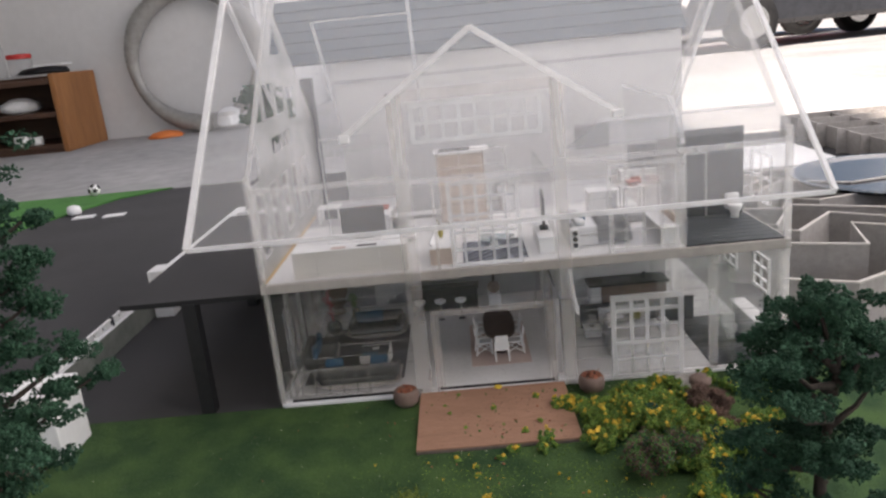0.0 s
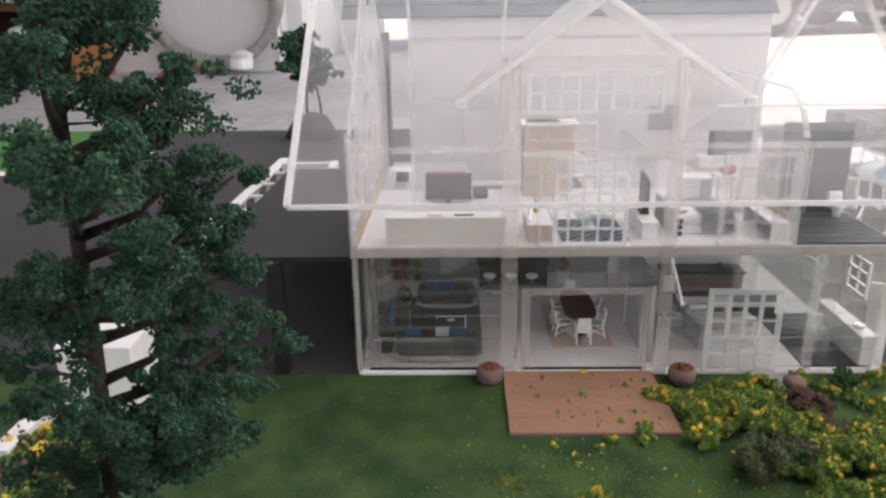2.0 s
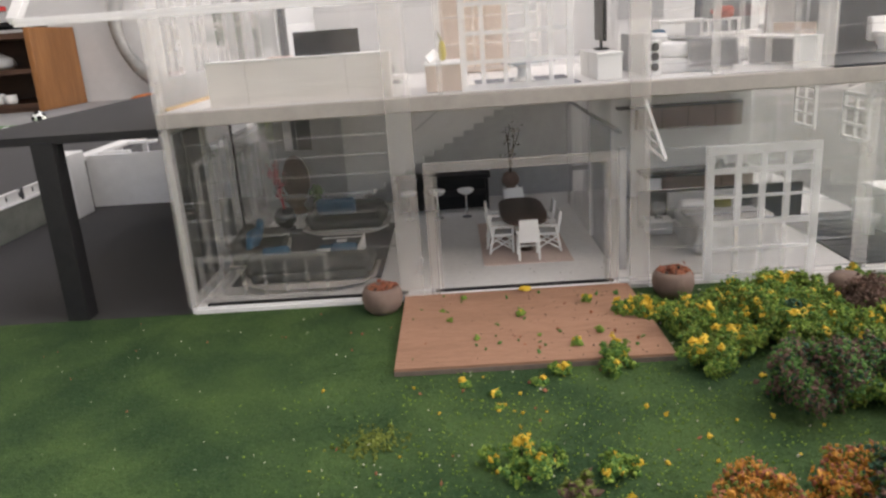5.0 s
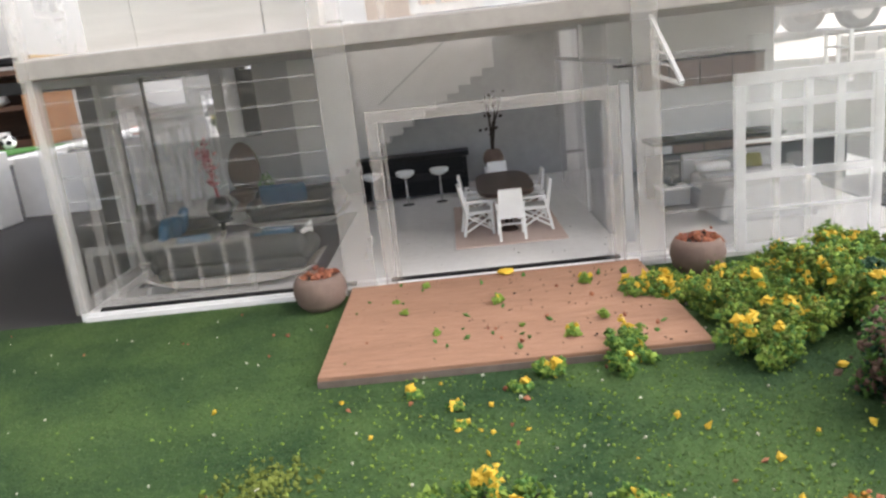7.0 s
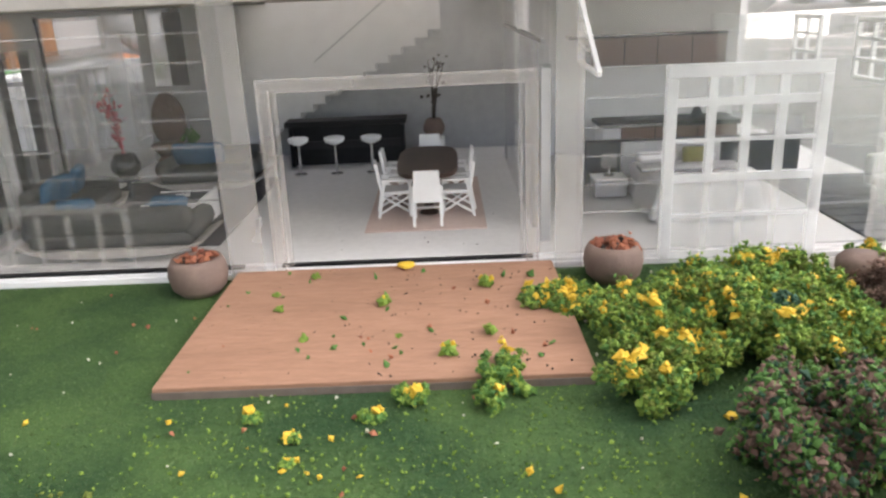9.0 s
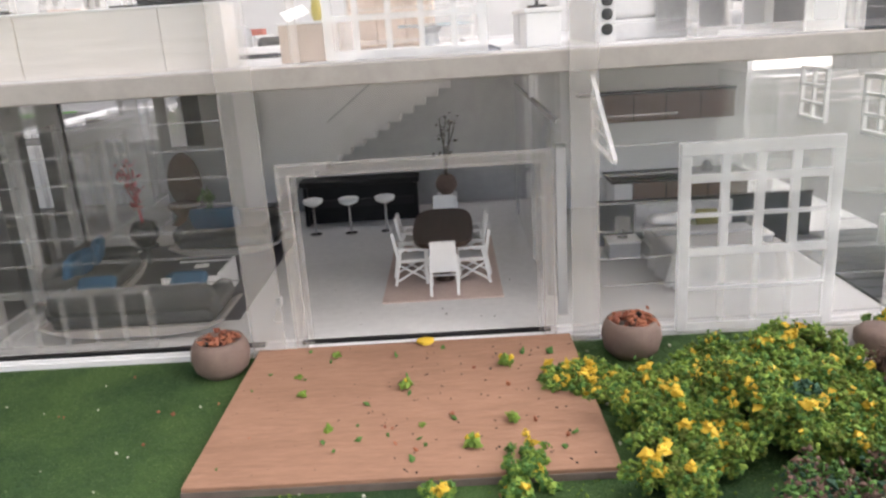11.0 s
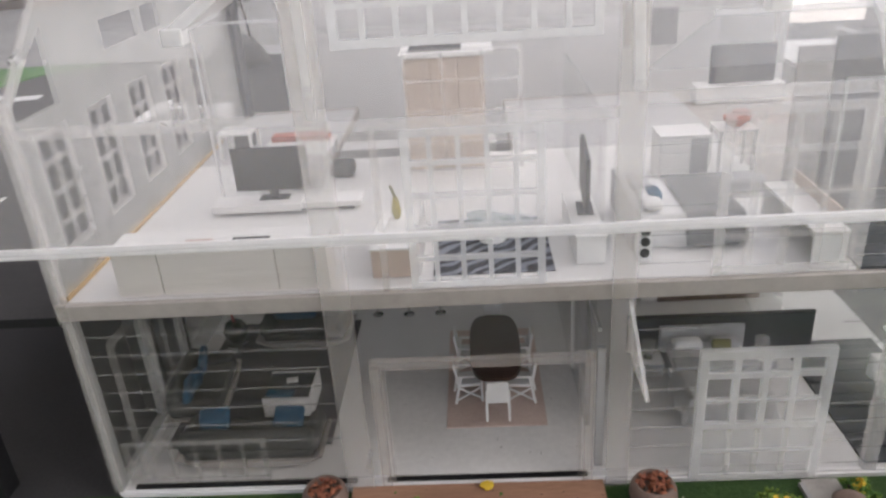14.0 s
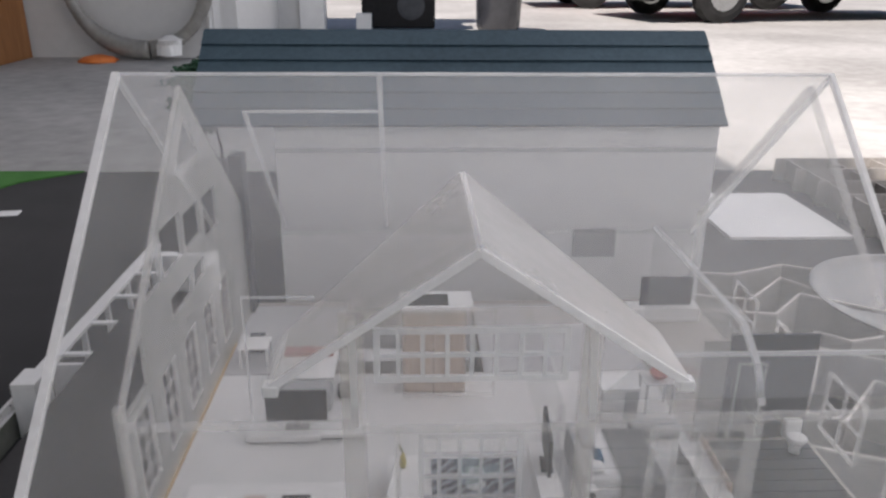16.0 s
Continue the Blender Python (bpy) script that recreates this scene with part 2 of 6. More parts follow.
CHROME = paint("brushed steel", (0.5, 0.5, 0.5), (0.65, 0.65, 0.65), 0.25, 20, 2, metal=1.0, bump=0.03)
WICKER = paint("brown wicker", (0.075, 0.040, 0.025), (0.16, 0.09, 0.06), 0.8, 40, 3, bump=0.6)
CONCRETE = paint("hall concrete", (0.27, 0.265, 0.255), (0.46, 0.455, 0.445), 0.8, 1.2, 0.09, bump=0.2)
PLASTER = paint("hall plaster", (0.56, 0.56, 0.555), (0.63, 0.63, 0.625), 0.85, 1.5, 0.06, bump=0.1)
CEILING = paint("hall ceiling", (0.55, 0.55, 0.55), (0.65, 0.65, 0.65), 0.9, 1.0, 0.05, bump=0.1)
WOOD = paint("orange brown veneer", (0.22, 0.085, 0.025), (0.38, 0.17, 0.06), 0.45, 1.5, 0.25, stretch=(4, 4, 0.5), bump=0.06)
DARKWOOD = paint("dark cabinet wood", (0.05, 0.022, 0.012), (0.10, 0.05, 0.03), 0.5, 1.5, 0.2, stretch=(0.5, 2, 4), bump=0.06)
GALV = paint("galvanised duct", (0.22, 0.215, 0.20), (0.42, 0.41, 0.39), 0.45, 1.6, 0.3, metal=0.35, bump=0.4)
CARD = paint("grey cardboard", (0.27, 0.255, 0.24), (0.40, 0.38, 0.36), 0.85, 14, 0.8, bump=0.15)
CARDTOP = paint("torn cardboard edge", (0.48, 0.45, 0.41), (0.62, 0.59, 0.55), 0.9, 20, 2, bump=0.3)
PLINTH = paint("grey plinth", (0.25, 0.25, 0.25), (0.34, 0.34, 0.34), 0.8, 5, 0.5, bump=0.1)
ORANGEP = paint("orange plastic", (0.65, 0.15, 0.03), (0.80, 0.24, 0.06), 0.5, 4, 0.5, bump=0.03)
FADED = paint("faded red fabric", (0.34, 0.09, 0.065), (0.47, 0.15, 0.115), 0.9, 20, 2, bump=0.2)
REDP = paint("red plastic", (0.45, 0.02, 0.02), (0.60, 0.05, 0.04), 0.4, 4, 0.5, bump=0.02)
CARDARK = paint("dark car paint", (0.02, 0.022, 0.026), (0.04, 0.042, 0.05), 0.25, 1, 0.1, bump=0, spec=0.6)
CARRED = paint("red car paint", (0.35, 0.02, 0.03), (0.45, 0.04, 0.05), 0.25, 1, 0.1, bump=0, spec=0.6)
TYRE = paint("tyre rubber", (0.012, 0.012, 0.012), (0.03, 0.03, 0.03), 0.9, 3, 0.5, bump=0.2)
BOTTLE = acrylic("bottle plastic", 0.18, (0.8, 0.82, 0.82), 0.9, 0.1)


def wave_rug():
    m, t, p, out = nodes_of("black and white wave rug")
    co = t.nodes.new("ShaderNodeTexCoord")
    mp = put(t, "ShaderNodeMapping", Scale=(1 / K, 1 / K, 1 / K), Rotation=(0, 0, 0.9))
    t.links.new(co.outputs["Object"], mp.inputs[0])
    w = put(t, "ShaderNodeTexWave", Scale=5.0, Distortion=6.0, Detail=1.5)
    w.inputs["Detail Scale"].default_value = 1.2
    t.links.new(mp.outputs[0], w.inputs["Vector"])
    ramp = t.nodes.new("ShaderNodeValToRGB")
    ramp.color_ramp.elements[0].position, ramp.color_ramp.elements[0].color = 0.52, (0.060, 0.062, 0.075, 1)
    ramp.color_ramp.elements[1].position, ramp.color_ramp.elements[1].color = 0.75, (0.23, 0.245, 0.29, 1)
    t.links.new(w.outputs[1], ramp.inputs[0])
    t.links.new(ramp.outputs[0], p.inputs["Base Color"])
    p.inputs["Roughness"].default_value = 0.95
    return m


RUG = wave_rug()


# ---- building helpers (all lengths in modules) ----
def mesh_from(bm, name, mat):
    for v in bm.verts:
        v.co *= K
    bmesh.ops.recalc_face_normals(bm, faces=bm.faces)
    me = bpy.data.meshes.new(name)
    bm.to_mesh(me)
    bm.free()
    me.materials.append(mat)
    return me


def thing(name, at=(0, 0, 0), label="", category="", group="", kind="", turn=0):
    ob = new(name)
    ob.matrix_world = Matrix.Translation(Vector(at) * K) @ Matrix.Rotation(radians(turn), 4, "Z")
    ob.empty_display_size = 0.02
    return tagged(ob, label, category, group, kind)


def part(name, bm, mat, parent, label="", smooth=False):
    """One mesh under a thing or under a part, in the thing's own axes."""
    me = mesh_from(bm, name, mat)
    if smooth:
        me.shade_smooth()
    ob = new(name, me)
    ob.parent = parent
    return tagged(ob, label)


def solid(name, bm, mat, at=(0, 0, 0), label="", category="", group="", kind="", turn=0, smooth=False):
    """A thing of one mesh."""
    me = mesh_from(bm, name, mat)
    if smooth:
        me.shade_smooth()
    ob = new(name, me)
    ob.matrix_world = Matrix.Translation(Vector(at) * K) @ Matrix.Rotation(radians(turn), 4, "Z")
    return tagged(ob, label, category, group, kind)


def box(x0, x1, y0, y1, z0, z1, bevel=0.0, bm=None, segments=2):
    b = bmesh.new()
    bmesh.ops.create_cube(b, size=1)
    for v in b.verts:
        v.co = Vector((x0 + (v.co.x + 0.5) * (x1 - x0), y0 + (v.co.y + 0.5) * (y1 - y0), z0 + (v.co.z + 0.5) * (z1 - z0)))
    if bevel:
        bmesh.ops.bevel(b, geom=b.edges[:], offset=bevel, segments=segments, affect="EDGES", profile=0.5)
    return merge(bm, b)


def merge(bm, b):
    if bm is None:
        return b
    tmp = bpy.data.meshes.new("tmp")
    b.to_mesh(tmp)
    b.free()
    bm.from_mesh(tmp)
    bpy.data.meshes.remove(tmp)
    return bm


def lathe(rings, seg=24, bm=None, at=(0, 0, 0), wobble=0.0):
    """Rings of (radius, z) turned round the z axis."""
    b = bmesh.new()
    loops = []
    for r, z in rings:
        loops.append([b.verts.new((at[0] + r * math.cos(2 * math.pi * i / seg) * (1 + wobble * random.uniform(-1, 1)), at[1] + r * math.sin(2 * math.pi * i / seg), at[2] + z)) for i in range(seg)])
    for lo, hi in zip(loops, loops[1:]):
        for i in range(seg):
            b.faces.new((lo[i], lo[(i + 1) % seg], hi[(i + 1) % seg], hi[i]))
    b.faces.new(loops[0][::-1])
    b.faces.new(loops[-1])
    return merge(bm, b)


def tube(points, radii, seg=8, bm=None):
    """A tapered tube along points."""
    b = bmesh.new()
    pts = [Vector(p) for p in points]
    if not hasattr(radii, "__len__"):
        radii = [radii] * len(pts)
    loops = []
    for i, p in enumerate(pts):
        way = (pts[min(i + 1, len(pts) - 1)] - pts[max(i - 1, 0)]).normalized()
        side = way.cross(Vector((0, 0, 1)) if abs(way.z) < 0.9 else Vector((1, 0, 0))).normalized()
        up = side.cross(way)
        loops.append([b.verts.new(p + radii[i] * (math.cos(2 * math.pi * k / seg) * side + math.sin(2 * math.pi * k / seg) * up)) for k in range(seg)])
    for lo, hi in zip(loops, loops[1:]):
        for k in range(seg):
            b.faces.new((lo[k], lo[(k + 1) % seg], hi[(k + 1) % seg], hi[k]))
    b.faces.new(loops[0][::-1])
    b.faces.new(loops[-1])
    return merge(bm, b)


def prism(outline, axis, lo, hi, bm=None, bevel=0.0):
    """A flat outline pushed along an axis ('x': outline is (y, z); 'y': (x, z); 'z': (x, y))."""
    b = bmesh.new()

    def at(p, h):
        return {"x": (h, p[0], p[1]), "y": (p[0], h, p[1]), "z": (p[0], p[1], h)}[axis]

    one = [b.verts.new(at(p, lo)) for p in outline]
    two = [b.verts.new(at(p, hi)) for p in outline]
    n = len(outline)
    b.faces.new(one)
    b.faces.new(two[::-1])
    for i in range(n):
        b.faces.new((one[i], two[i], two[(i + 1) % n], one[(i + 1) % n]))
    if bevel:
        bmesh.ops.recalc_face_normals(b, faces=b.faces)
        bmesh.ops.bevel(b, geom=b.edges[:], offset=bevel, segments=1, affect="EDGES")
    return merge(bm, b)


def sheet(corners, thick, bm=None):
    """A plate through four (or more) corners in a plane, thickened along its normal."""
    b = bmesh.new()
    pts = [Vector(c) for c in corners]
    n = (pts[1] - pts[0]).cross(pts[2] - pts[0]).normalized() * thick
    one, two = [b.verts.new(p) for p in pts], [b.verts.new(p + n) for p in pts]
    b.faces.new(one[::-1])
    b.faces.new(two)
    for i in range(len(pts)):
        k = (i + 1) % len(pts)
        b.faces.new((one[i], one[k], two[k], two[i]))
    return merge(bm, b)


def bar(a, c, w, h, bm=None):
    """A straight bar of section w by h from a to c."""
    a, c = Vector(a), Vector(c)
    way = c - a
    side = way.cross(Vector((0, 0, 1)) if abs(way.normalized().z) < 0.95 else Vector((0, 1, 0))).normalized() * w / 2
    up = side.cross(way).normalized() * h / 2
    b = bmesh.new()
    q = [(s, u) for s, u in ((-1, -1), (1, -1), (1, 1), (-1, 1))]
    one = [b.verts.new(a + s * side + u * up) for s, u in q]
    two = [b.verts.new(c + s * side + u * up) for s, u in q]
    b.faces.new(one[::-1])
    b.faces.new(two)
    for i in range(4):
        b.faces.new((one[i], one[(i + 1) % 4], two[(i + 1) % 4], two[i]))
    return merge(bm, b)


CHUNK_V = np.array([(1, 0, 0), (-1, 0, 0), (0, 1, 0), (0, -1, 0), (0, 0, 1), (0, 0, -1)], float)
CHUNK_F = np.array([(0, 2, 4), (2, 1, 4), (1, 3, 4), (3, 0, 4), (2, 0, 5), (1, 2, 5), (3, 1, 5), (0, 3, 5)])


def spun(n, rng):
    """n random turns as 3 x 3 matrices."""
    q = rng.normal(size=(n, 4))
    q /= np.linalg.norm(q, axis=1, keepdims=True)
    w, x, y, z = q.T
    return np.stack([1 - 2 * (y * y + z * z), 2 * (x * y - w * z), 2 * (x * z + w * y),
                     2 * (x * y + w * z), 1 - 2 * (x * x + z * z), 2 * (y * z - w * x),
                     2 * (x * z - w * y), 2 * (y * z + w * x), 1 - 2 * (x * x + y * y)], 1).reshape(n, 3, 3)


def crumbs(name, centres, size, mat, parent=None, seed=0, flat=1.0, at=(0, 0, 0)):
    """Many small uneven chunks, joined in one mesh."""
    rng = np.random.default_rng(seed)
    c = np.asarray(centres, float)
    n = len(c)
    r = size * rng.uniform(0.45, 1.35, (n, 1, 1))
    v = CHUNK_V[None] * rng.uniform(0.5, 1.7, (n, len(CHUNK_V), 1)) * rng.uniform(0.55, 1.4, (n, 1, 3))
    v = np.einsum("nij,nkj->nki", spun(n, rng), v) * r * [1, 1, flat] + c[:, None]
    f = CHUNK_F[None] + np.arange(n)[:, None, None] * len(CHUNK_V)
    me = bpy.data.meshes.new(name)
    me.from_pydata((v.reshape(-1, 3) * K).tolist(), [], f.reshape(-1, 3).tolist())
    me.materials.append(mat)
    ob = new(name, me)
    if parent:
        ob.parent = parent
    else:
        ob.location = Vector(at) * K
    return ob


def ball_points(n, radius, seed, squash=1.0, shell=0.5):
    rng = np.random.default_rng(seed)
    d = rng.normal(size=(n, 3))
    d /= np.linalg.norm(d, axis=1, keepdims=True)
    return d * radius * rng.uniform(shell, 1, (n, 1)) * [1, 1, squash]


# ---- the hall round the model ----
FLOOR_Z = -1.8
tagged(solid("ground", box(-400, 600, -300, 700, FLOOR_Z - 1, FLOOR_Z), CONCRETE, label="stained light grey concrete floor of an open hall", category="floor"), kind="structure")
solid("wall_back", box(-46, -10.9, 46, 48, FLOOR_Z, 26), PLASTER, label="plain light grey plastered hall wall", category="wall", kind="structure")
solid("wall_recess", box(-14, -8.2, 64, 66, FLOOR_Z, 26), PLASTER, label="grey plastered wall at the hall's far side", category="wall", kind="structure")
solid("wall_return", box(-10.9, -9.9, 48, 64, FLOOR_Z, 26), PLASTER, label="short grey plastered return wall", category="wall", kind="structure")
solid("wall_left", box(-48, -46, -50, 48, FLOOR_Z, 26), PLASTER, label="plain grey plastered side wall of the hall", category="wall", kind="structure")
solid("pillar", box(-8.1, -6.0, 63.4, 65.4, FLOOR_Z, 26, 0.1), WHITE, label="white painted square hall pillar", category="pillar", kind="structure")
# unseen ceiling, its outline cut to keep sun and front sky off the model
solid("ceiling", prism([(-48, -50), (44, -50), (44, -12), (-6, -12), (-6, 32), (-20, 32), (-20, 66), (-48, 66)], "z", 26, 27.5), CEILING, label="unseen pale hall ceiling, cut to shade the model", category="ceiling", kind="structure")


def hall_cabinet():
    c = thing("low_cabinet", (-22.2, 40.4, FLOOR_Z), "low wooden cabinet with open dark shelves against the wall", "cabinet")
    part("side_panel", box(-0.35, 0, 0, 5.4, 0, 4.7, 0.06), WOOD, c, "orange-brown veneered side panel")
    part("side_panel", box(-9.0, -8.65, 0, 5.4, 0, 4.7, 0.06), WOOD, c)
    part("back_panel", box(-8.65, -0.35, 5.2, 5.4, 0.1, 4.6), DARKWOOD, c)
    for z in (0.35, 2.3, 4.25):
        part("shelf", box(-8.65, -0.35, 0.1, 5.2, z - 0.15, z + 0.15, 0.03), DARKWOOD, c)
    part("plinth", box(-8.65, -0.35, 0.2, 0.5, 0, 0.2), DARKWOOD, c)
    return c


hall_cabinet()
for i, (x, z, r, h) in enumerate(((-29.2, 0.50, 0.32, 0.8), (-28.2, 0.50, 0.28, 0.7), (-25.4, 0.50, 0.5, 0.6), (-24.5, 0.5, 0.35, 0.5))):
    solid("pale_cup", lathe([(r * 0.8, 0), (r, h * 0.2), (r, h), (r * 0.9, h)], 16), WHITE, (x, 41.2, FLOOR_Z + z), "small pale cup on the cabinet shelf", "cup", "cups on the shelf", smooth=True)
solid("crumpled_cloth", lathe([(0.6, 0), (1.2, 0.2), (1.1, 0.6), (0.5, 0.9), (0.1, 0.95)], 20, wobble=0.12), LINEN, (-25.6, 42.2, FLOOR_Z + 2.45), "crumpled pale grey cloth on the upper shelf", "cloth", smooth=True)
solid("folded_bag", lathe([(1.2, 0), (1.5, 0.1), (1.2, 0.35), (0.4, 0.45)], 20, wobble=0.15), BLACK, (-23.6, 42.4, FLOOR_Z + 4.71), "black crumpled bag lying on the cabinet", "bag", smooth=True)
solid("paper_stack", box(-0.9, 0.9, -0.7, 0.7, 0, 0.12, 0.02), WHITE, (-22.6 - 0.6, 42.6, FLOOR_Z + 5.17), "white papers on top of the black bag", "paper")
b = thing("plastic_bottle", (-26.6, 42.6, FLOOR_Z + 4.7), "clear plastic water bottle with a dark cap", "bottle")
part("body", lathe([(0.42, 0), (0.45, 0.1), (0.45, 1.7), (0.38, 2.0), (0.15, 2.4), (0.15, 2.55)], 20), BOTTLE, b, smooth=True)
part("cap", lathe([(0.17, 2.55), (0.17, 2.75), (0.15, 2.77)], 16), BLACK, b, "black screw cap")
j = thing("plastic_jar", (-25.1, 42.4, FLOOR_Z + 4.7), "clear plastic jar with a red lid", "jar")
part("body", lathe([(0.62, 0), (0.68, 0.1), (0.68, 1.05)], 20), BOTTLE, j, smooth=True)
part("lid", lathe([(0.72, 1.05), (0.72, 1.28), (0.68, 1.32)], 20), REDP, j, "red screw lid")


def duct_coil():
    c = thing("duct_coil", (-15.0, 44.9, FLOOR_Z), "grey corrugated duct coiled into a large ring against the wall", "duct")
    b = bmesh.new()
    n, seg, big = 150, 12, 4.15
    loops = []
    for i in range(n + 1):
        a = -1.45 + 2 * math.pi * 0.995 * i / n
        r = 0.46 + 0.05 * (i % 2) + 0.12 * math.sin(3 * a + 0.6)
        mid = Vector((big * math.cos(a), 0.15 * math.sin(a), 4.75 + big * math.sin(a)))
        out = Vector((math.cos(a), 0, math.sin(a)))
        loops.append([b.verts.new(mid + r * (math.cos(2 * math.pi * k / seg) * out + math.sin(2 * math.pi * k / seg) * Vector((0, 1, 0)) * 0.7)) for k in range(seg)])
    for lo, hi in zip(loops, loops[1:]):
        for k in range(seg):
            b.faces.new((lo[k], lo[(k + 1) % seg], hi[(k + 1) % seg], hi[k]))
    b.faces.new(loops[0][::-1])
    b.faces.new(loops[-1])
    part("duct", b, GALV, c, smooth=True)
    part("end_cover", lathe([(0.1, 0), (0.75, 0.1), (0.6, 0.7), (0.75, 1.0), (0.2, 1.25)], 14, at=(1.75, -0.5, 0.25), wobble=0.42), WHITE, c, "white plastic wrapped round the duct's end")
    return c


duct_coil()
solid("wall_conduit", tube([(-11.15, 45.9, FLOOR_Z), (-11.15, 45.9, 8), (-11.15, 45.9, 25.9)], 0.13, 8), WHITE, label="thin white conduit running up the hall wall", category="pipe")
solid("orange_rag", lathe([(1.0, 0), (1.15, 0.08), (0.8, 0.3), (0.3, 0.42)], 18, wobble=0.2), ORANGEP, (-17.4, 43.7, FLOOR_Z), "small crumpled orange rag on the floor by the wall", "rag", smooth=True)
m = thing("black_appliance", (0.2, 65.5, FLOOR_Z), "large black boxy appliance at the hall's far end", "appliance")
part("body", box(-3.2, 3.2, 0, 4, 0.3, 6.5, 0.15), BLACK, m)
part("round_panel", lathe([(1.2, -0.1), (1.2, 0.05), (0.9, 0.1)], 24), DARKCOL, m)
m.children[-1].matrix_basis = pose(1.1 * K, -0.05 * K, 2.2 * K, 90)
part("white_box", box(-3.6, -2.3, -1.4, -0.2, 0, 1.6, 0.05), WHITE, m, "small white box beside it")
tube_bin = lathe([(1.6, 0), (1.9, 0.4), (2.1, 4.0), (2.1, 4.6)], 20)
solid("dark_bin", tube_bin, CARDARK, (9.0, 66.0, FLOOR_Z), "dark blue bin by the hall's opening", "bin", smooth=True)


def car(name, at, turn, mat, label):
    c = thing(name, at, label, "car", "parked cars", turn=turn)
    side = [(-20, 2.4), (-20.5, 5), (-19, 7.6), (-13, 8.2), (-8, 12.6), (9, 12.8), (15, 8.6), (19.5, 7.4), (20.3, 4.6), (20, 2.4)]
    part("body", prism(side, "y", -8, 8, bevel=0.5), mat, c)
    part("window_band", prism([(-11.6, 8.6), (-7.4, 12.1), (8.6, 12.3), (13.2, 8.7)], "y", -8.06, 8.06), BLACK, c, "dark side windows")
    part("bumper", box(-21, -19.6, -7.6, 7.6, 2.2, 4.6, 0.3), BLACK, c, "black bumper")
    part("bumper", box(19.6, 20.9, -7.6, 7.6, 2.2, 4.6, 0.3), BLACK, c, "black bumper")
    for x in (-12.5, 12.5):
        for y in (-7.6, 7.6):
            w = part("wheel", lathe([(2.2, -0.9), (2.9, -0.7), (2.9, 0.7), (2.2, 0.9)], 24), TYRE, c)
            w.matrix_basis = pose(x * K, y * K, 2.9 * K, 90)
            part("rim", lathe([(1.7, -0.95), (1.7, 0.95)], 16), CHROME, w, "pale metal rim")
    for y in (-5.6, 5.6):
        part("headlight", box(-20.7, -20.2, y - 1.4, y + 1.4, 5.2, 6.8, 0.2), LINEN, c, "clear headlight")
    return c


car("parked_car", (44, 88, FLOOR_Z), 12, CARDARK, "dark parked car standing outside on bright concrete")
car("parked_car", (38, 112, FLOOR_Z), 0, CARRED, "red parked car standing behind another car")

# ---- the model's base ----
solid("plinth_board", box(-9.0, 13, -5.0, 11.4, FLOOR_Z, -0.06), PLINTH, label="raised grey plinth that carries the model", category="plinth", kind="structure")
solid("road", box(-9.0, 13, 0.0, 11.4, -0.06, 0.0), ASPHALT, label="dark grey asphalt paper of the model's forecourt", category="asphalt", kind="structure")
solid("lawn", box(-9.0, 13, -5.0, 0.0, -0.06, 0.002), TURF, label="dark green model turf in front of the house", category="lawn", kind="structure")
corner = [(-9.0, 4.5), (-7.0, 7.2), (-6.4, 9.2), (-5.9, 10.6), (-5.0, 11.38), (-9.0, 11.38)]
solid("corner_lawn", prism(corner, "z", 0.003, 0.03), TURF_FAR, label="bright green patch of turf at the model's far corner", category="lawn", kind="structure")
solid("kerb_line", bar((-9, 4.45, 0.03), (-6.95, 7.15, 0.03), 0.07, 0.06), WHITE, label="thin white kerb edging the far turf", category="kerb", kind="structure")
for x, y, s in ((-5.85, 8.85, 0), (-5.2, 8.75, 0)):
    solid("stepping_stone", box(-0.2, 0.2, -0.13, 0.13, 0, 0.02, 0.005), PALEWALL, (x, y, 0.001), "pale flat paving stone on the asphalt", "paving stone", "stepping stones", turn=8)
solid("white_stone", lathe([(0.06, 0), (0.13, 0.03), (0.145, 0.09), (0.11, 0.17), (0.04, 0.20)], 14, wobble=0.12), LINEN, (-6.2, 9.2, 0.0), "rounded white stone at the edge of the turf", "stone", smooth=True)


def football():
    f = thing("toy_football", (-6.7, 11.2, 0.03), "small black and white toy football", "ball")
    b = bmesh.new()
    bmesh.ops.create_icosphere(b, subdivisions=3, radius=0.13)
    bmesh.ops.translate(b, vec=(0, 0, 0.13), verts=b.verts)
    part("shell", b, WHITE, f, smooth=True)
    gold = (1 + 5 ** 0.5) / 2
    for k, d in enumerate(Vector(v).normalized() for v in ((0, 1, gold), (0, -1, gold), (1, gold, 0), (-1, gold, 0), (gold, 0, 1), (-gold, 0, 1), (1, -gold, 0), (-1, -gold, 0))):
        p = part("patch", lathe([(0.055, -0.02), (0.055, 0.006)], 5), BLACK, f)
        p.matrix_basis = Matrix.Translation((d * 0.127 + Vector((0, 0, 0.13))) * K) @ d.to_track_quat("Z", "Y").to_matrix().to_4x4()
    return f


football()


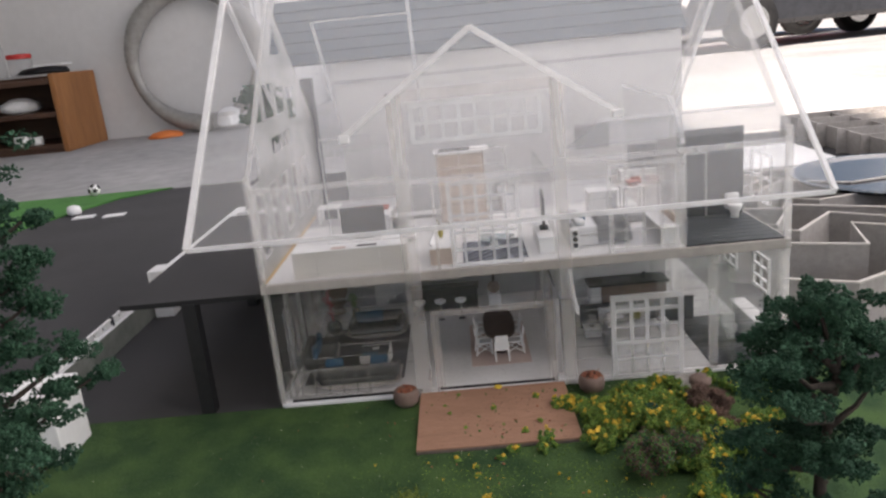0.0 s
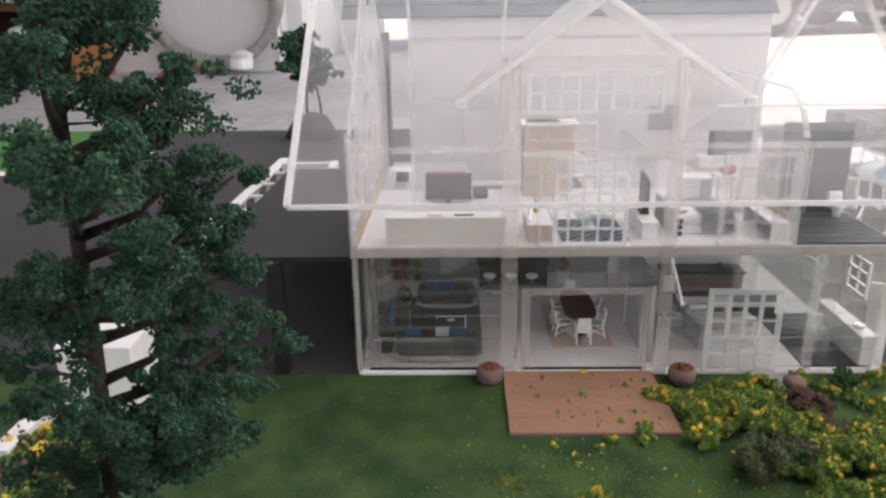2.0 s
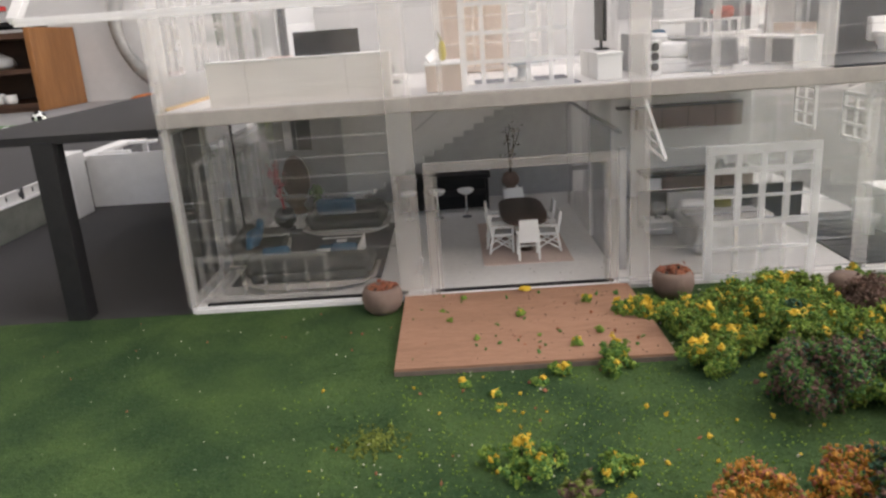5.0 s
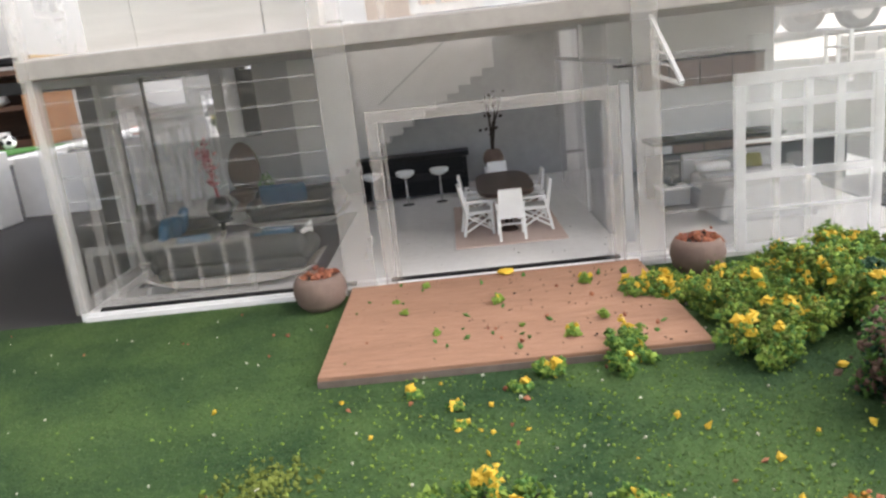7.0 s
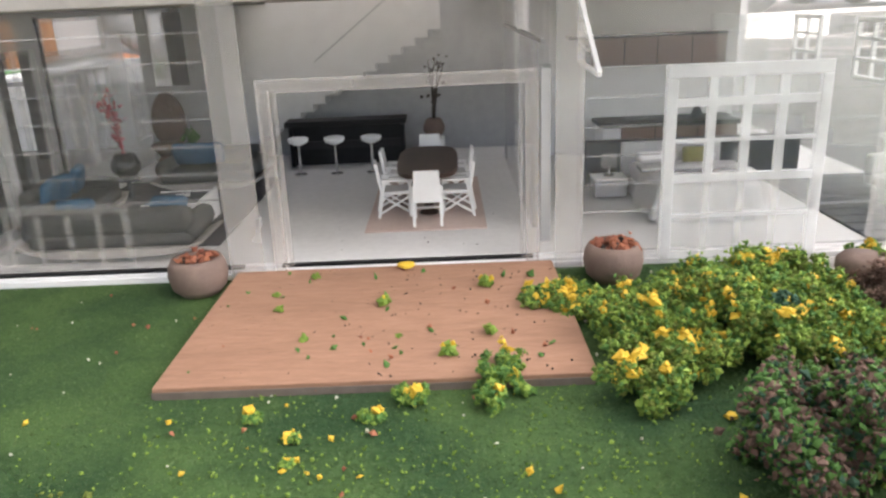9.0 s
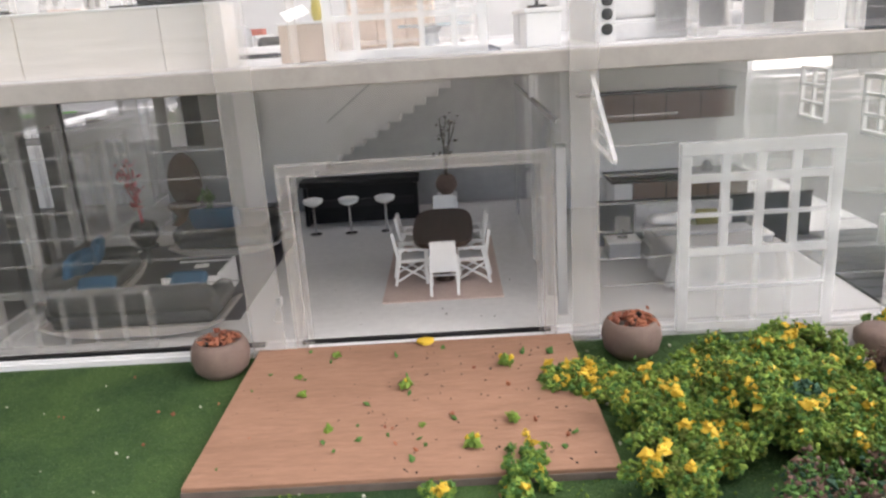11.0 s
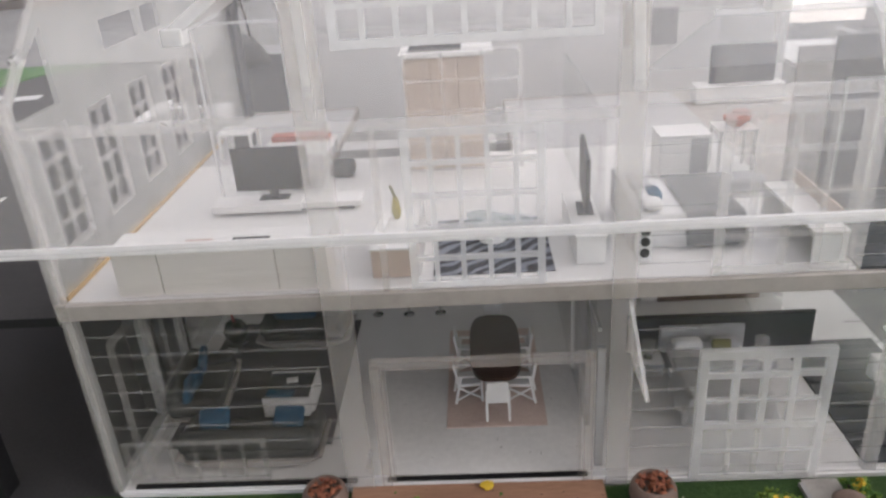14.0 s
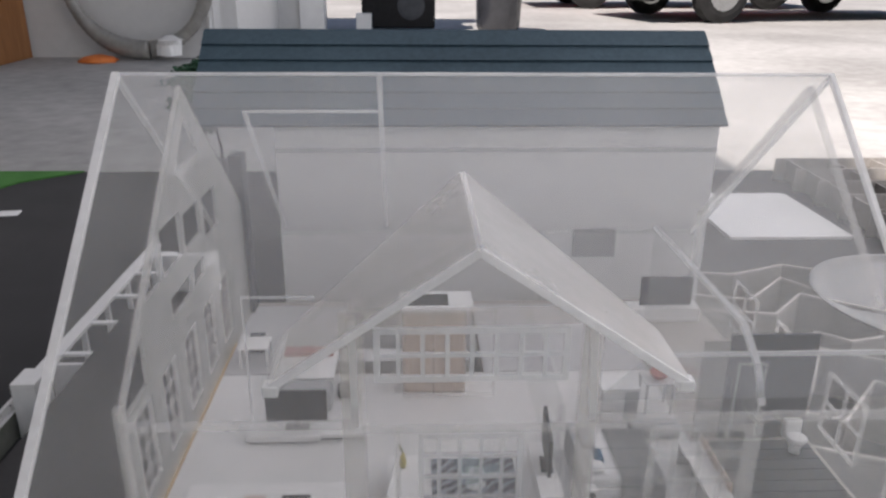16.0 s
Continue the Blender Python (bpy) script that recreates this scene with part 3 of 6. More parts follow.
# white garden wall with short fins, beside the drive
def fin_wall():
    w = thing("pergola", (-1.88, 2.18, 0), "white beam with short fins on posts beside the drive", "pergola")
    part("beam", box(-0.08, 0.05, 0.56, 3.9, 0.42, 0.465, 0.008), WHITE, w, "white top beam")
    for k in range(1, 6):
        part("fin", box(0.05, 0.34, 0.30 + 0.65 * k, 0.36 + 0.65 * k, 0.43, 0.46, 0.006), WHITE, w)
        part("post", box(-0.04, 0.01, 0.31 + 0.62 * k, 0.35 + 0.62 * k, 0.0, 0.42), PALEWALL, w)
    part("end_block", box(-0.09, 0.12, 0.28, 0.56, 0.0, 0.54, 0.01), WHITE, w)
    part("end_wall", box(0.05, 0.80, 3.4, 3.5, 0, 0.48, 0.01), WHITE, w)
    part("end_post", box(0.78, 0.88, 3.0, 3.5, 0, 0.5, 0.01), WHITE, w)
    return w


fin_wall()


def boundary_fence():
    g = thing("boundary_fence", (-2.03, 0.45, 0), "grey-green low wall with white slotted fence panels on top", "fence")
    part("wall_base", box(-0.03, 0.03, 0, 2.25, 0, 0.245, 0.004), GREENWALL, g, "grey-green low wall")
    part("coping", box(-0.04, 0.04, 0, 2.25, 0.245, 0.258, 0.003), PALEWALL, g)
    for k in range(4):
        y = 0.02 + 0.56 * k
        part("post", box(-0.02, 0.02, y - 0.015, y + 0.015, 0.258, 0.355, 0.003), DARKCOL, g, "dark fence post")
        part("rail", box(-0.014, 0.014, y + 0.02, y + 0.54, 0.325, 0.342), WHITE, g)
        part("rail", box(-0.014, 0.014, y + 0.02, y + 0.54, 0.262, 0.278), WHITE, g)
        for m in range(3):
            part("panel", box(-0.012, 0.012, y + 0.03 + 0.18 * m, y + 0.15 + 0.18 * m, 0.278, 0.325), WHITE, g)
    for k in range(9):
        part("picket", box(-0.012, 0.012, -0.36 + 0.04 * k, -0.34 + 0.04 * k, 0.0, 0.33), WHITE, g)
    part("rail", box(-0.016, 0.016, -0.38, 0.0, 0.28, 0.30), WHITE, g)
    return g


boundary_fence()
w = thing("carport_wall", (0, 0, 0), "plain pale back wall behind the carport", "wall", kind="structure")
part("wall_panel", box(-1.85, -0.03, 2.93, 2.97, 0, 0.46), PALEWALL, w)
w = thing("gate_pillar", (-1.47, -0.60, 0), "thick white gate pillar standing at the lawn's edge", "pillar")
part("shaft", box(-0.52, 0.0, 0.0, 0.42, 0, 0.515, 0.008), WHITE, w)
part("cap", box(-0.525, 0.005, -0.005, 0.425, 0.515, 0.53, 0.005), WHITE, w)
w = thing("boundary_wall", (-2.1, -0.9, 0), "low white boundary wall beside the gate pillar", "wall", kind="structure")
part("wall_panel", box(-0.05, 0.05, -0.3, 0.30, 0, 0.11, 0.008), WHITE, w)
part("cap", box(-0.06, 0.06, -0.31, 0.30, 0.11, 0.122, 0.004), WHITE, w)


# ---- the carport ----
def carport():
    c = thing("carport", (0, 0, 0), "flat dark grey carport roof on black posts", "carport")
    part("roof_plate", box(-1.13, -0.03, 0.03, 3.05, 0.925, 0.955, 0.004), ASPHALT, c, "dark grey roof plate")
    part("edge_trim", box(-1.135, -0.03, 0.022, 0.03, 0.915, 0.957), BLACKPOST, c, "black front edge")
    for x, y in ((-0.60, 0.03), (-0.10, 0.72), (-0.9, 2.6)):
        part("post", box(x - 0.055, x + 0.055, y - 0.03, y + 0.08, 0, 0.925, 0.004), BLACKPOST, c, "square black post")
    return c


carport()

# ---- the acrylic house ----
W, D = 3.95, 3.0
EAVE_Y, EAVE_Z, RIDGE_Y, RIDGE_Z = -0.46, 1.455, 1.507, 3.22
SLOPE = (RIDGE_Z - EAVE_Z) / (RIDGE_Y - EAVE_Y)
house = thing("acrylic_house", (0, 0, 0), "two-storey model house of clear acrylic with white frames", "model house")


def roof_z(y):
    return EAVE_Z + SLOPE * (min(y, 2 * RIDGE_Y - y) - EAVE_Y)


base = part("base_plate", box(0, W, 0, D, 0.0, 0.036, 0.003), PALEWALL, house, "white base plate")
part("base_lip", box(0.02, W - 0.02, -0.012, 0.0, 0.0, 0.022), PALEWALL, house, "white front lip")
part("track_gap", box(0.08, 1.12, 0.004, 0.03, 0.036, 0.046), BLACK, house, "dark track of the sliding front")
part("door_track", box(1.26, 2.17, 0.004, 0.03, 0.036, 0.046), BLACK, house, "dark door track")
part("floor_sheet", box(0.06, 3.39, 0.04, 2.12, 0.036, 0.045), FLOORW, house, "white floor sheet")
for k in range(10):
    part("plank", box(3.395, 3.90, 0.03 + 0.1 * k, 0.122 + 0.1 * k, 0.037, 0.052, 0.003), DARKPLANK, house)
part("floor_sheet", box(3.395, 3.90, 1.035, 2.12, 0.036, 0.045), FLOORW, house)

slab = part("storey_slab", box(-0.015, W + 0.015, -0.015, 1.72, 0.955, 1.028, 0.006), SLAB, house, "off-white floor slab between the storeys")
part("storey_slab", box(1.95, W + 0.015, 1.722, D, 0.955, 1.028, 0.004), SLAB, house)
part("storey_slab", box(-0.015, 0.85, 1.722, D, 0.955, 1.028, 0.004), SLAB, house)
part("upper_floor", box(0.03, 3.19, 0.01, 1.715, 1.028, 1.034), FLOORW, house, "white upper floor sheet")
part("upper_floor", box(0.03, 0.84, 1.725, 2.9, 1.028, 1.034), GREYFLOOR, house, "rear floor sheet greyed to look dimmer")
part("upper_floor", box(1.96, 3.19, 1.725, 2.9, 1.028, 1.034), GREYFLOOR, house, "rear floor sheet greyed to look dimmer")
part("pine_strip", box(0.0, 0.035, 0.02, 2.2, 1.029, 1.05), TAN, house, "light pine strip along the wall")
for k in range(8):
    part("plank", box(3.205, 3.93, 0.01 + 0.1 * k, 0.102 + 0.1 * k, 1.029, 1.042, 0.003), DARKPLANK, house)


def plate(outline, holes, axis, lo, hi):
    """A flat plate of that outline, with its openings cut through."""
    b = bmesh.new()

    def at(p, h):
        return {"x": (h, p[0], p[1]), "y": (p[0], h, p[1]), "z": (p[0], p[1], h)}[axis]

    edges = []
    for ring in (outline, *holes):
        vs = [b.verts.new(at(p, lo)) for p in ring]
        edges += [b.edges.new((v, w)) for v, w in zip(vs, vs[1:] + vs[:1])]
    bmesh.ops.triangle_fill(b, use_beauty=True, use_dissolve=False, edges=edges)
    grown = bmesh.ops.extrude_face_region(b, geom=b.faces[:])
    shift = Vector(at((0, 0), hi - lo))
    bmesh.ops.translate(b, vec=shift, verts=[g for g in grown["geom"] if isinstance(g, bmesh.types.BMVert)])
    return b


def quad(y0, y1, z0, z1):
    return [(y0, z0), (y1, z0), (y1, z1), (y0, z1)]


UPPER = (0.13, 0.57, 1.01, 1.46, 1.90)
LEFT_HOLES = [quad(y0, y0 + 0.26, 1.19, 1.70) for y0 in UPPER]
LEFT_HOLES += [quad(0.06, 0.52, 0.08, 0.92), quad(0.60, 0.94, 0.16, 0.80), quad(1.03, 1.70, 0.755, 0.93), quad(1.05, 1.34, 0.18, 0.66), quad(1.40, 1.68, 0.18, 0.66), quad(1.90, 2.22, 0.20, 0.82)]
LEFT_HOLES += [[(0.05, 1.77), (0.38, 1.77), (0.38, 2.08), (0.22, 1.97), (0.05, 1.83)], [(0.48, 2.19), (0.77, 2.19), (0.77, 2.43)], quad(0.82, 1.20, 2.19, 2.47), quad(1.26, 1.62, 2.19, 2.42), quad(0.88, 1.30, 1.90, 2.03), quad(1.36, 1.60, 1.90, 2.03), quad(1.70, 2.05, 2.1, 2.4), [(1.22, 2.70), (1.76, 2.70), (1.51, 2.98)]]
RIGHT_HOLES = [quad(y0 + 0.01, y0 + 0.31, 0.48, 0.76) for y0 in (0.30, 1.0, 1.7)] + [quad(y0 + 0.01, y0 + 0.39, 1.21, 1.59) for y0 in (0.30, 1.0, 1.7)]


def side_wall(x, name, mat, holes, trim, wide):
    """A gable wall of clear sheet with its window openings cut through."""
    outline = [(0, 0.036), (D, 0.036), (D, roof_z(D) - 0.05), (RIDGE_Y, RIDGE_Z - 0.05), (0, roof_z(0) - 0.05)]
    wall = part(name, plate(outline, holes, "x", x, x + 0.025), mat, house, "hazy gable wall with cut-out windows")
    for a, c in (((0, 0.04), (0, roof_z(0))), ((0, roof_z(0) - 0.05), (RIDGE_Y, RIDGE_Z - 0.06)), ((RIDGE_Y, RIDGE_Z - 0.06), (D, roof_z(D) - 0.05)), ((D, 0.04), (D, roof_z(D)))):
        part("edge_strip", bar((x + 0.012, a[0], a[1]), (x + 0.012, c[0], c[1]), wide, wide), trim, wall)
    return wall


def window_frame(parent, name, side, u0, u1, v0, v1, at, cols, rows, w=0.022, mat=None, depth=0.02, bars=None):
    """A window of bars: side 'y' lies in a front plane (u is x), side 'x' in a gable (u is y)."""
    mat = mat or BARS
    f = None

    def piece(a0, a1, b0, b1, label):
        lo, hi = at - depth / 2, at + depth / 2
        return box(a0, a1, lo, hi, b0, b1) if side == "y" else box(lo, hi, a0, a1, b0, b1)

    f = part(name, piece(u0, u1, v1 - w, v1, "head"), mat, parent)
    part("frame_bar", piece(u0, u1, v0, v0 + w, "sill"), mat, f)
    part("frame_bar", piece(u0, u0 + w, v0 + w, v1 - w, "side"), mat, f)
    part("frame_bar", piece(u1 - w, u1, v0 + w, v1 - w, "side"), mat, f)
    for k in range(1, cols):
        u = u0 + (u1 - u0) * k / cols
        part("glazing_bar", piece(u - w / 3, u + w / 3, v0 + w, v1 - w, "mullion"), bars or mat, f)
    for k in range(1, rows):
        v = v0 + (v1 - v0) * k / rows
        part("glazing_bar", piece(u0 + w, u1 - w, v - w / 3, v + w / 3, "transom"), bars or mat, f)
    return f


side_wall(0.0, "gable_wall", HAZY, LEFT_HOLES, SLIM, 0.030)
side_wall(W - 0.025, "gable_wall", SIDE, RIGHT_HOLES, BARS, 0.035)
for y0 in UPPER:
    window_frame(house, "gable_window", "x", y0, y0 + 0.26, 1.19, 1.70, 0.013, 2, 4, 0.026)
for y0, y1, z0, z1, cols in ((0.60, 0.94, 0.16, 0.80, 2), (1.05, 1.34, 0.18, 0.66, 2), (1.40, 1.68, 0.18, 0.66, 2), (1.90, 2.22, 0.20, 0.82, 2), (1.03, 1.70, 0.755, 0.93, 1)):
    window_frame(house, "gable_window", "x", y0, y1, z0, z1, 0.013, cols, 1, mat=SLIM)
for y0 in (0.30, 1.0, 1.7):
    window_frame(house, "gable_window", "x", y0, y0 + 0.32, 0.47, 0.77, W - 0.012, 2, 3, mat=WHITE)
    window_frame(house, "gable_window", "x", y0, y0 + 0.4, 1.2, 1.6, W - 0.012, 2, 2)

# front, ground floor
for k in range(8):
    z = 0.30 + 0.0945 * k
    part("louvre", bar((0.05, 0.0, z), (1.085, 0.0, z), 0.0055, 0.0055), LOUVRE, house, "thin clear louvre blade")
window_frame(house, "low_window", "y", 0.06, 0.72, 0.055, 0.285, 0.03, 6, 1, 0.02, mat=SLIM)
window_frame(house, "door_leaf", "x", 0.08, 0.46, 0.05, 0.78, 0.10, 1, 1, 0.03, mat=SLIM)
part("inner_pane", box(0.032, 0.040, 0.98, 2.10, 0.06, 0.735), PANEL, house, "hazy inner pane of the living room side")
part("corner_post", box(-0.012, 0.024, -0.012, 0.024, 0.036, 0.955), SLIM, house, "clear corner post")
part("front_post", box(1.085, 1.205, -0.030, -0.018, 0.0, 2.36), PIER, house, "tall frosted front post")
part("front_post", box(2.245, 2.340, -0.030, -0.018, 0.0, 2.36), PIER, house, "tall frosted front post")
part("post_base", box(1.09, 1.28, -0.016, 0.02, 0.0, 0.035), WHITE, house)
door = part("door_frame", box(1.245, 2.185, -0.02, 0.012, 0.665, 0.705, 0.004), FROST, house, "white frame of the wide opening")
part("jamb", box(1.245, 1.285, -0.02, 0.012, 0.03, 0.665, 0.004), FROST, door)
part("jamb", box(2.145, 2.185, -0.02, 0.012, 0.03, 0.665, 0.004), FROST, door)
# pale strips laid on for the light caught along the frame's edges
for x0, x1, z0, z1 in ((1.240, 1.250, 0.03, 0.71), (1.280, 1.288, 0.03, 0.67), (2.142, 2.150, 0.03, 0.67), (2.180, 2.190, 0.03, 0.71), (1.250, 2.180, 0.700, 0.709), (1.288, 2.142, 0.662, 0.669)):
    part("bright_edge", box(x0, x1, -0.023, -0.016, z0, z1), SLIM, door)
part("inner_bead", box(1.293, 1.305, -0.012, 0.012, 0.045, 0.66), SLIM, door)
part("inner_bead", box(2.125, 2.137, -0.012, 0.012, 0.045, 0.66), SLIM, door)
part("fan_light", box(1.215, 2.245, 0.0, 0.012, 0.706, 0.95), CLEAR, house, "clear sheet above the opening")
part("dark_strip", box(2.198, 2.232, 0.0, 0.02, 0.10, 0.72), GREYWALL, house, "grey strip beside the opening")
part("hinge", box(1.19, 1.21, -0.03, 0.0, 0.20, 0.235, 0.003), GREYWALL, house)

gate = part("glazed_door", box(2.615, 3.165, -0.03, 0.0, 0.655, 0.70, 0.004), EDGE, house, "white glazed door with a grid of bars")
part("stile", box(2.615, 2.652, -0.03, 0.0, 0.02, 0.655, 0.003), EDGE, gate)
part("stile", box(3.128, 3.165, -0.03, 0.0, 0.02, 0.655, 0.003), EDGE, gate)
for x in (2.771, 2.890, 3.009):
    part("mullion", box(x - 0.014, x + 0.014, -0.025, -0.005, 0.32, 0.655), EDGE, gate)
    part("mullion", box(x - 0.009, x + 0.009, -0.025, -0.005, 0.05, 0.31), BARS, gate)
for z, h in ((0.575, 0.014), (0.445, 0.006), (0.315, 0.014), (0.18, 0.006), (0.035, 0.015)):
    part("transom", box(2.652, 3.128, -0.026, -0.004, z - h, z + h), EDGE, gate)
part("front_sheet", box(0.035, 1.08, 0.012, 0.022, 0.05, 0.95), VEIL, house, "dusty clear sheet of the living room front, tinted for shade")
part("lower_panel", box(2.652, 3.128, -0.016, -0.012, 0.052, 0.30), MILKY, gate, "milky lower panel")
part("upper_panel", box(2.652, 3.128, -0.016, -0.012, 0.59, 0.655), PANEL, gate, "milky upper panel")
part("front_sheet", box(2.325, 3.40, 0.0, 0.014, 0.05, 0.95), CLEAR, house)
for k in range(7):
    z = 0.20 + 0.10 * k
    part("louvre", bar((2.335, 0.0, z), (2.61, 0.0, z), 0.0055, 0.0055), LOUVRE, house)
    part("louvre", bar((3.18, 0.0, z), (3.38, 0.0, z), 0.0055, 0.0055), LOUVRE, house)
part("corner_post", box(3.37, 3.43, -0.01, 0.03, 0.036, 0.955), BARS, house)
part("front_sheet", box(3.43, 3.93, 0.0, 0.014, 0.05, 0.95), CLEAR, house)
for k in range(7):
    z = 0.20 + 0.10 * k
    part("louvre", bar((3.44, 0.0, z), (3.9, 0.0, z), 0.0055, 0.0055), LOUVRE, house)
part("corner_post", box(3.89, 3.96, -0.012, 0.03, 0.0, 0.955), BARS, house)

# window flap, pushed open
flap = part("window_flap", bar((2.322, 0.0, 0.94), (2.322, -0.36, 0.715), 0.013, 0.012), EDGE, house, "small barred window flap, hinged open outwards")
part("flap_bar", bar((2.322, -0.005, 0.94), (2.322, -0.012, 0.73), 0.010, 0.012), BARS, flap)
part("flap_bar", bar((2.322, -0.012, 0.73), (2.322, -0.355, 0.71), 0.010, 0.012), BARS, flap)
for k in range(1, 5):
    part("flap_bar", bar((2.322, -0.072 * k, 0.94 - 0.045 * k), (2.322, -0.01, 0.94 - 0.04 * k), 0.007, 0.007), BARS, flap)

# front, upper floor
part("front_sheet", box(0.03, W - 0.03, 0.0, 0.012, 1.035, 1.72), CLEAR, house, "clear upper front sheet")
part("corner_post", bar((0.008, 0.0, 0.95), (0.008, 0.0, 1.86), 0.045, 0.045), BARS, house)
part("corner_post", bar((W - 0.01, 0.0, 0.95), (W - 0.01, 0.0, 1.86), 0.045, 0.045), BARS, house)
part("wall_plate", box(0.02, 1.14, -0.01, 0.022, 1.725, 1.765), BARS, house, "clear rail at the foot of the roof")
part("wall_plate", box(2.32, W - 0.02, -0.01, 0.022, 1.735, 1.775), BARS, house)
part("wall_plate", box(1.18, 2.25, -0.004, 0.018, 1.69, 1.73), BARS, house)
for x0, x1 in ((1.085, 1.185), (2.245, 2.335)):
    part("bay_post", box(x0, x1, -0.01, 0.02, 1.03, 2.36), SLIM, house, "frosted post of the gable bay")
part("post_edge", bar((1.15, -0.02, 1.75), (1.15, -0.02, 2.34), 0.035, 0.03), EDGE, house)
part("post_edge", bar((2.305, -0.05, 1.80), (2.285, -0.02, 2.34), 0.035, 0.05), EDGE, house)
window_frame(house, "bay_window", "y", 1.245, 2.185, 1.985, 2.275, 0.0, 8, 2, 0.032, mat=EDGE)
part("bay_beam", box(1.18, 2.25, -0.01, 0.02, 2.29, 2.37), FROST, house, "frosted beam above the bay window")
window_frame(house, "balcony_door", "y", 1.455, 1.985, 1.036, 1.69, 0.0, 5, 5, 0.03, mat=EDGE)
part("balcony_stile", box(1.34, 1.365, -0.004, 0.016, 1.03, 1.7), FROST, house)
window_frame(house, "balcony_door", "y", 2.63, 3.15, 1.036, 1.71, 0.0, 4, 4, 0.034, mat=BARS, bars=SLIM)
part("upper_stud", box(3.16, 3.20, -0.004, 0.02, 1.03, 1.74), BARS, house)
for k in range(5):
    part("louvre", bar((3.2, 0.0, 1.10 + 0.12 * k), (3.92, 0.0, 1.10 + 0.12 * k), 0.004, 0.004), LOUVRE, house)
    part("louvre", bar((2.33, 0.0, 1.10 + 0.12 * k), (2.62, 0.0, 1.10 + 0.12 * k), 0.004, 0.004), LOUVRE, house)

# roof
X0, X1 = -0.345, 4.05
roof = part("roof_sheet", sheet([(X0, EAVE_Y, EAVE_Z), (X1, EAVE_Y, EAVE_Z), (X1, RIDGE_Y, RIDGE_Z), (X0, RIDGE_Y, RIDGE_Z)], 0.028), ROOF, house, "large dusty clear roof sheet")
back_roof = part("roof_sheet", sheet([(X1, 2 * RIDGE_Y - EAVE_Y, EAVE_Z), (X0, 2 * RIDGE_Y - EAVE_Y, EAVE_Z), (X0, RIDGE_Y + 0.003, RIDGE_Z), (X1, RIDGE_Y + 0.003, RIDGE_Z)], 0.028), REARROOF, house, "clear rear roof sheet")
up = Vector((0, -SLOPE, 1)).normalized() * 0.014
part("roof_edge", bar((X0, EAVE_Y, EAVE_Z + 0.012), (X1, EAVE_Y, EAVE_Z + 0.012), 0.014, 0.034), RIM, roof, "cut edge of the eaves, whitened as if lit")
part("roof_edge", bar((X0, EAVE_Y, EAVE_Z + 0.02), (X0, RIDGE_Y, RIDGE_Z + 0.02), 0.045, 0.034), RIM, roof)
part("roof_edge", bar((X1, EAVE_Y, EAVE_Z + 0.02), (X1, RIDGE_Y, RIDGE_Z + 0.02), 0.03, 0.034), RIM, roof)
part("roof_edge", bar((X0, RIDGE_Y, RIDGE_Z + 0.02), (X1, RIDGE_Y, RIDGE_Z + 0.02), 0.02, 0.02), EDGE, roof)
def rear(x, y):
    return (x, y, roof_z(y) + 0.03)


part("roof_seam", bar(rear(1.235, RIDGE_Y + 0.02), rear(1.19, 3.3), 0.034, 0.014), EDGE, back_roof)
part("roof_seam", bar(rear(0.33, 1.84), rear(1.21, 1.84), 0.03, 0.014), EDGE, back_roof)
part("roof_seam", bar(rear(0.325, 1.84), rear(0.28, 3.3), 0.03, 0.014), EDGE, back_roof)
part("tinted_strip", sheet([(2.34, 0.03, roof_z(0.03) - 0.05), (3.91, 0.03, roof_z(0.03) - 0.05), (3.91, 0.19, roof_z(0.19) - 0.05), (2.62, 0.19, roof_z(0.19) - 0.05)], 0.01), TINTED, roof, "grey tinted strip under the eaves")
part("batten", bar((2.62, 0.20, roof_z(0.20) - 0.045), (3.91, 0.20, roof_z(0.20) - 0.045), 0.018, 0.024), EDGE, roof)
part("roof_edge", bar((X0, 2 * RIDGE_Y - EAVE_Y, EAVE_Z), (X0, RIDGE_Y, RIDGE_Z), 0.035, 0.03), EDGE, back_roof)
part("roof_edge", bar((X1, 2 * RIDGE_Y - EAVE_Y, EAVE_Z), (X1, RIDGE_Y, RIDGE_Z), 0.03, 0.03), EDGE, back_roof)

# gable of the bay
GX, GZ, GE, GY = 1.72, 2.745, 2.10, -0.25
back_y = EAVE_Y + (GZ - EAVE_Z) / SLOPE
eave_back = EAVE_Y + (GE - EAVE_Z) / SLOPE
for ex in (0.79, 2.68):
    pts = [(GX, GY, GZ), (GX, back_y, GZ), (ex, eave_back, GE), (ex, GY, GE)]
    g = part("gable_roof", sheet(pts if ex < GX else pts[::-1], 0.024), GABLE, house, "small hazy gable roof sheet")
    part("gable_edge", bar((GX, GY, GZ + 0.005), (ex, GY, GE + 0.005), 0.028, 0.036), RIM, g, "cut edge of the gable, whitened as if lit")
    part("gable_edge", bar((ex, GY, GE + 0.005), (ex, eave_back, GE + 0.005), 0.022, 0.02), EDGE, g)
part("gable_ridge", bar((GX, GY, GZ + 0.015), (GX, back_y, GZ + 0.015), 0.03, 0.02), BARS, house)
part("gable_sheet", prism([(1.15, 2.37), (2.28, 2.37), (GX, GZ - 0.03)], "y", 0.0, 0.014), CLEAR, house, "clear gable triangle")
for ex in (0.80, 2.67):
    part("eave_block", box(ex - 0.035, ex + 0.035, GY - 0.02, GY + 0.05, GE - 0.03, GE + 0.025, 0.006), RIM, house, "small clear block at the gable's foot")

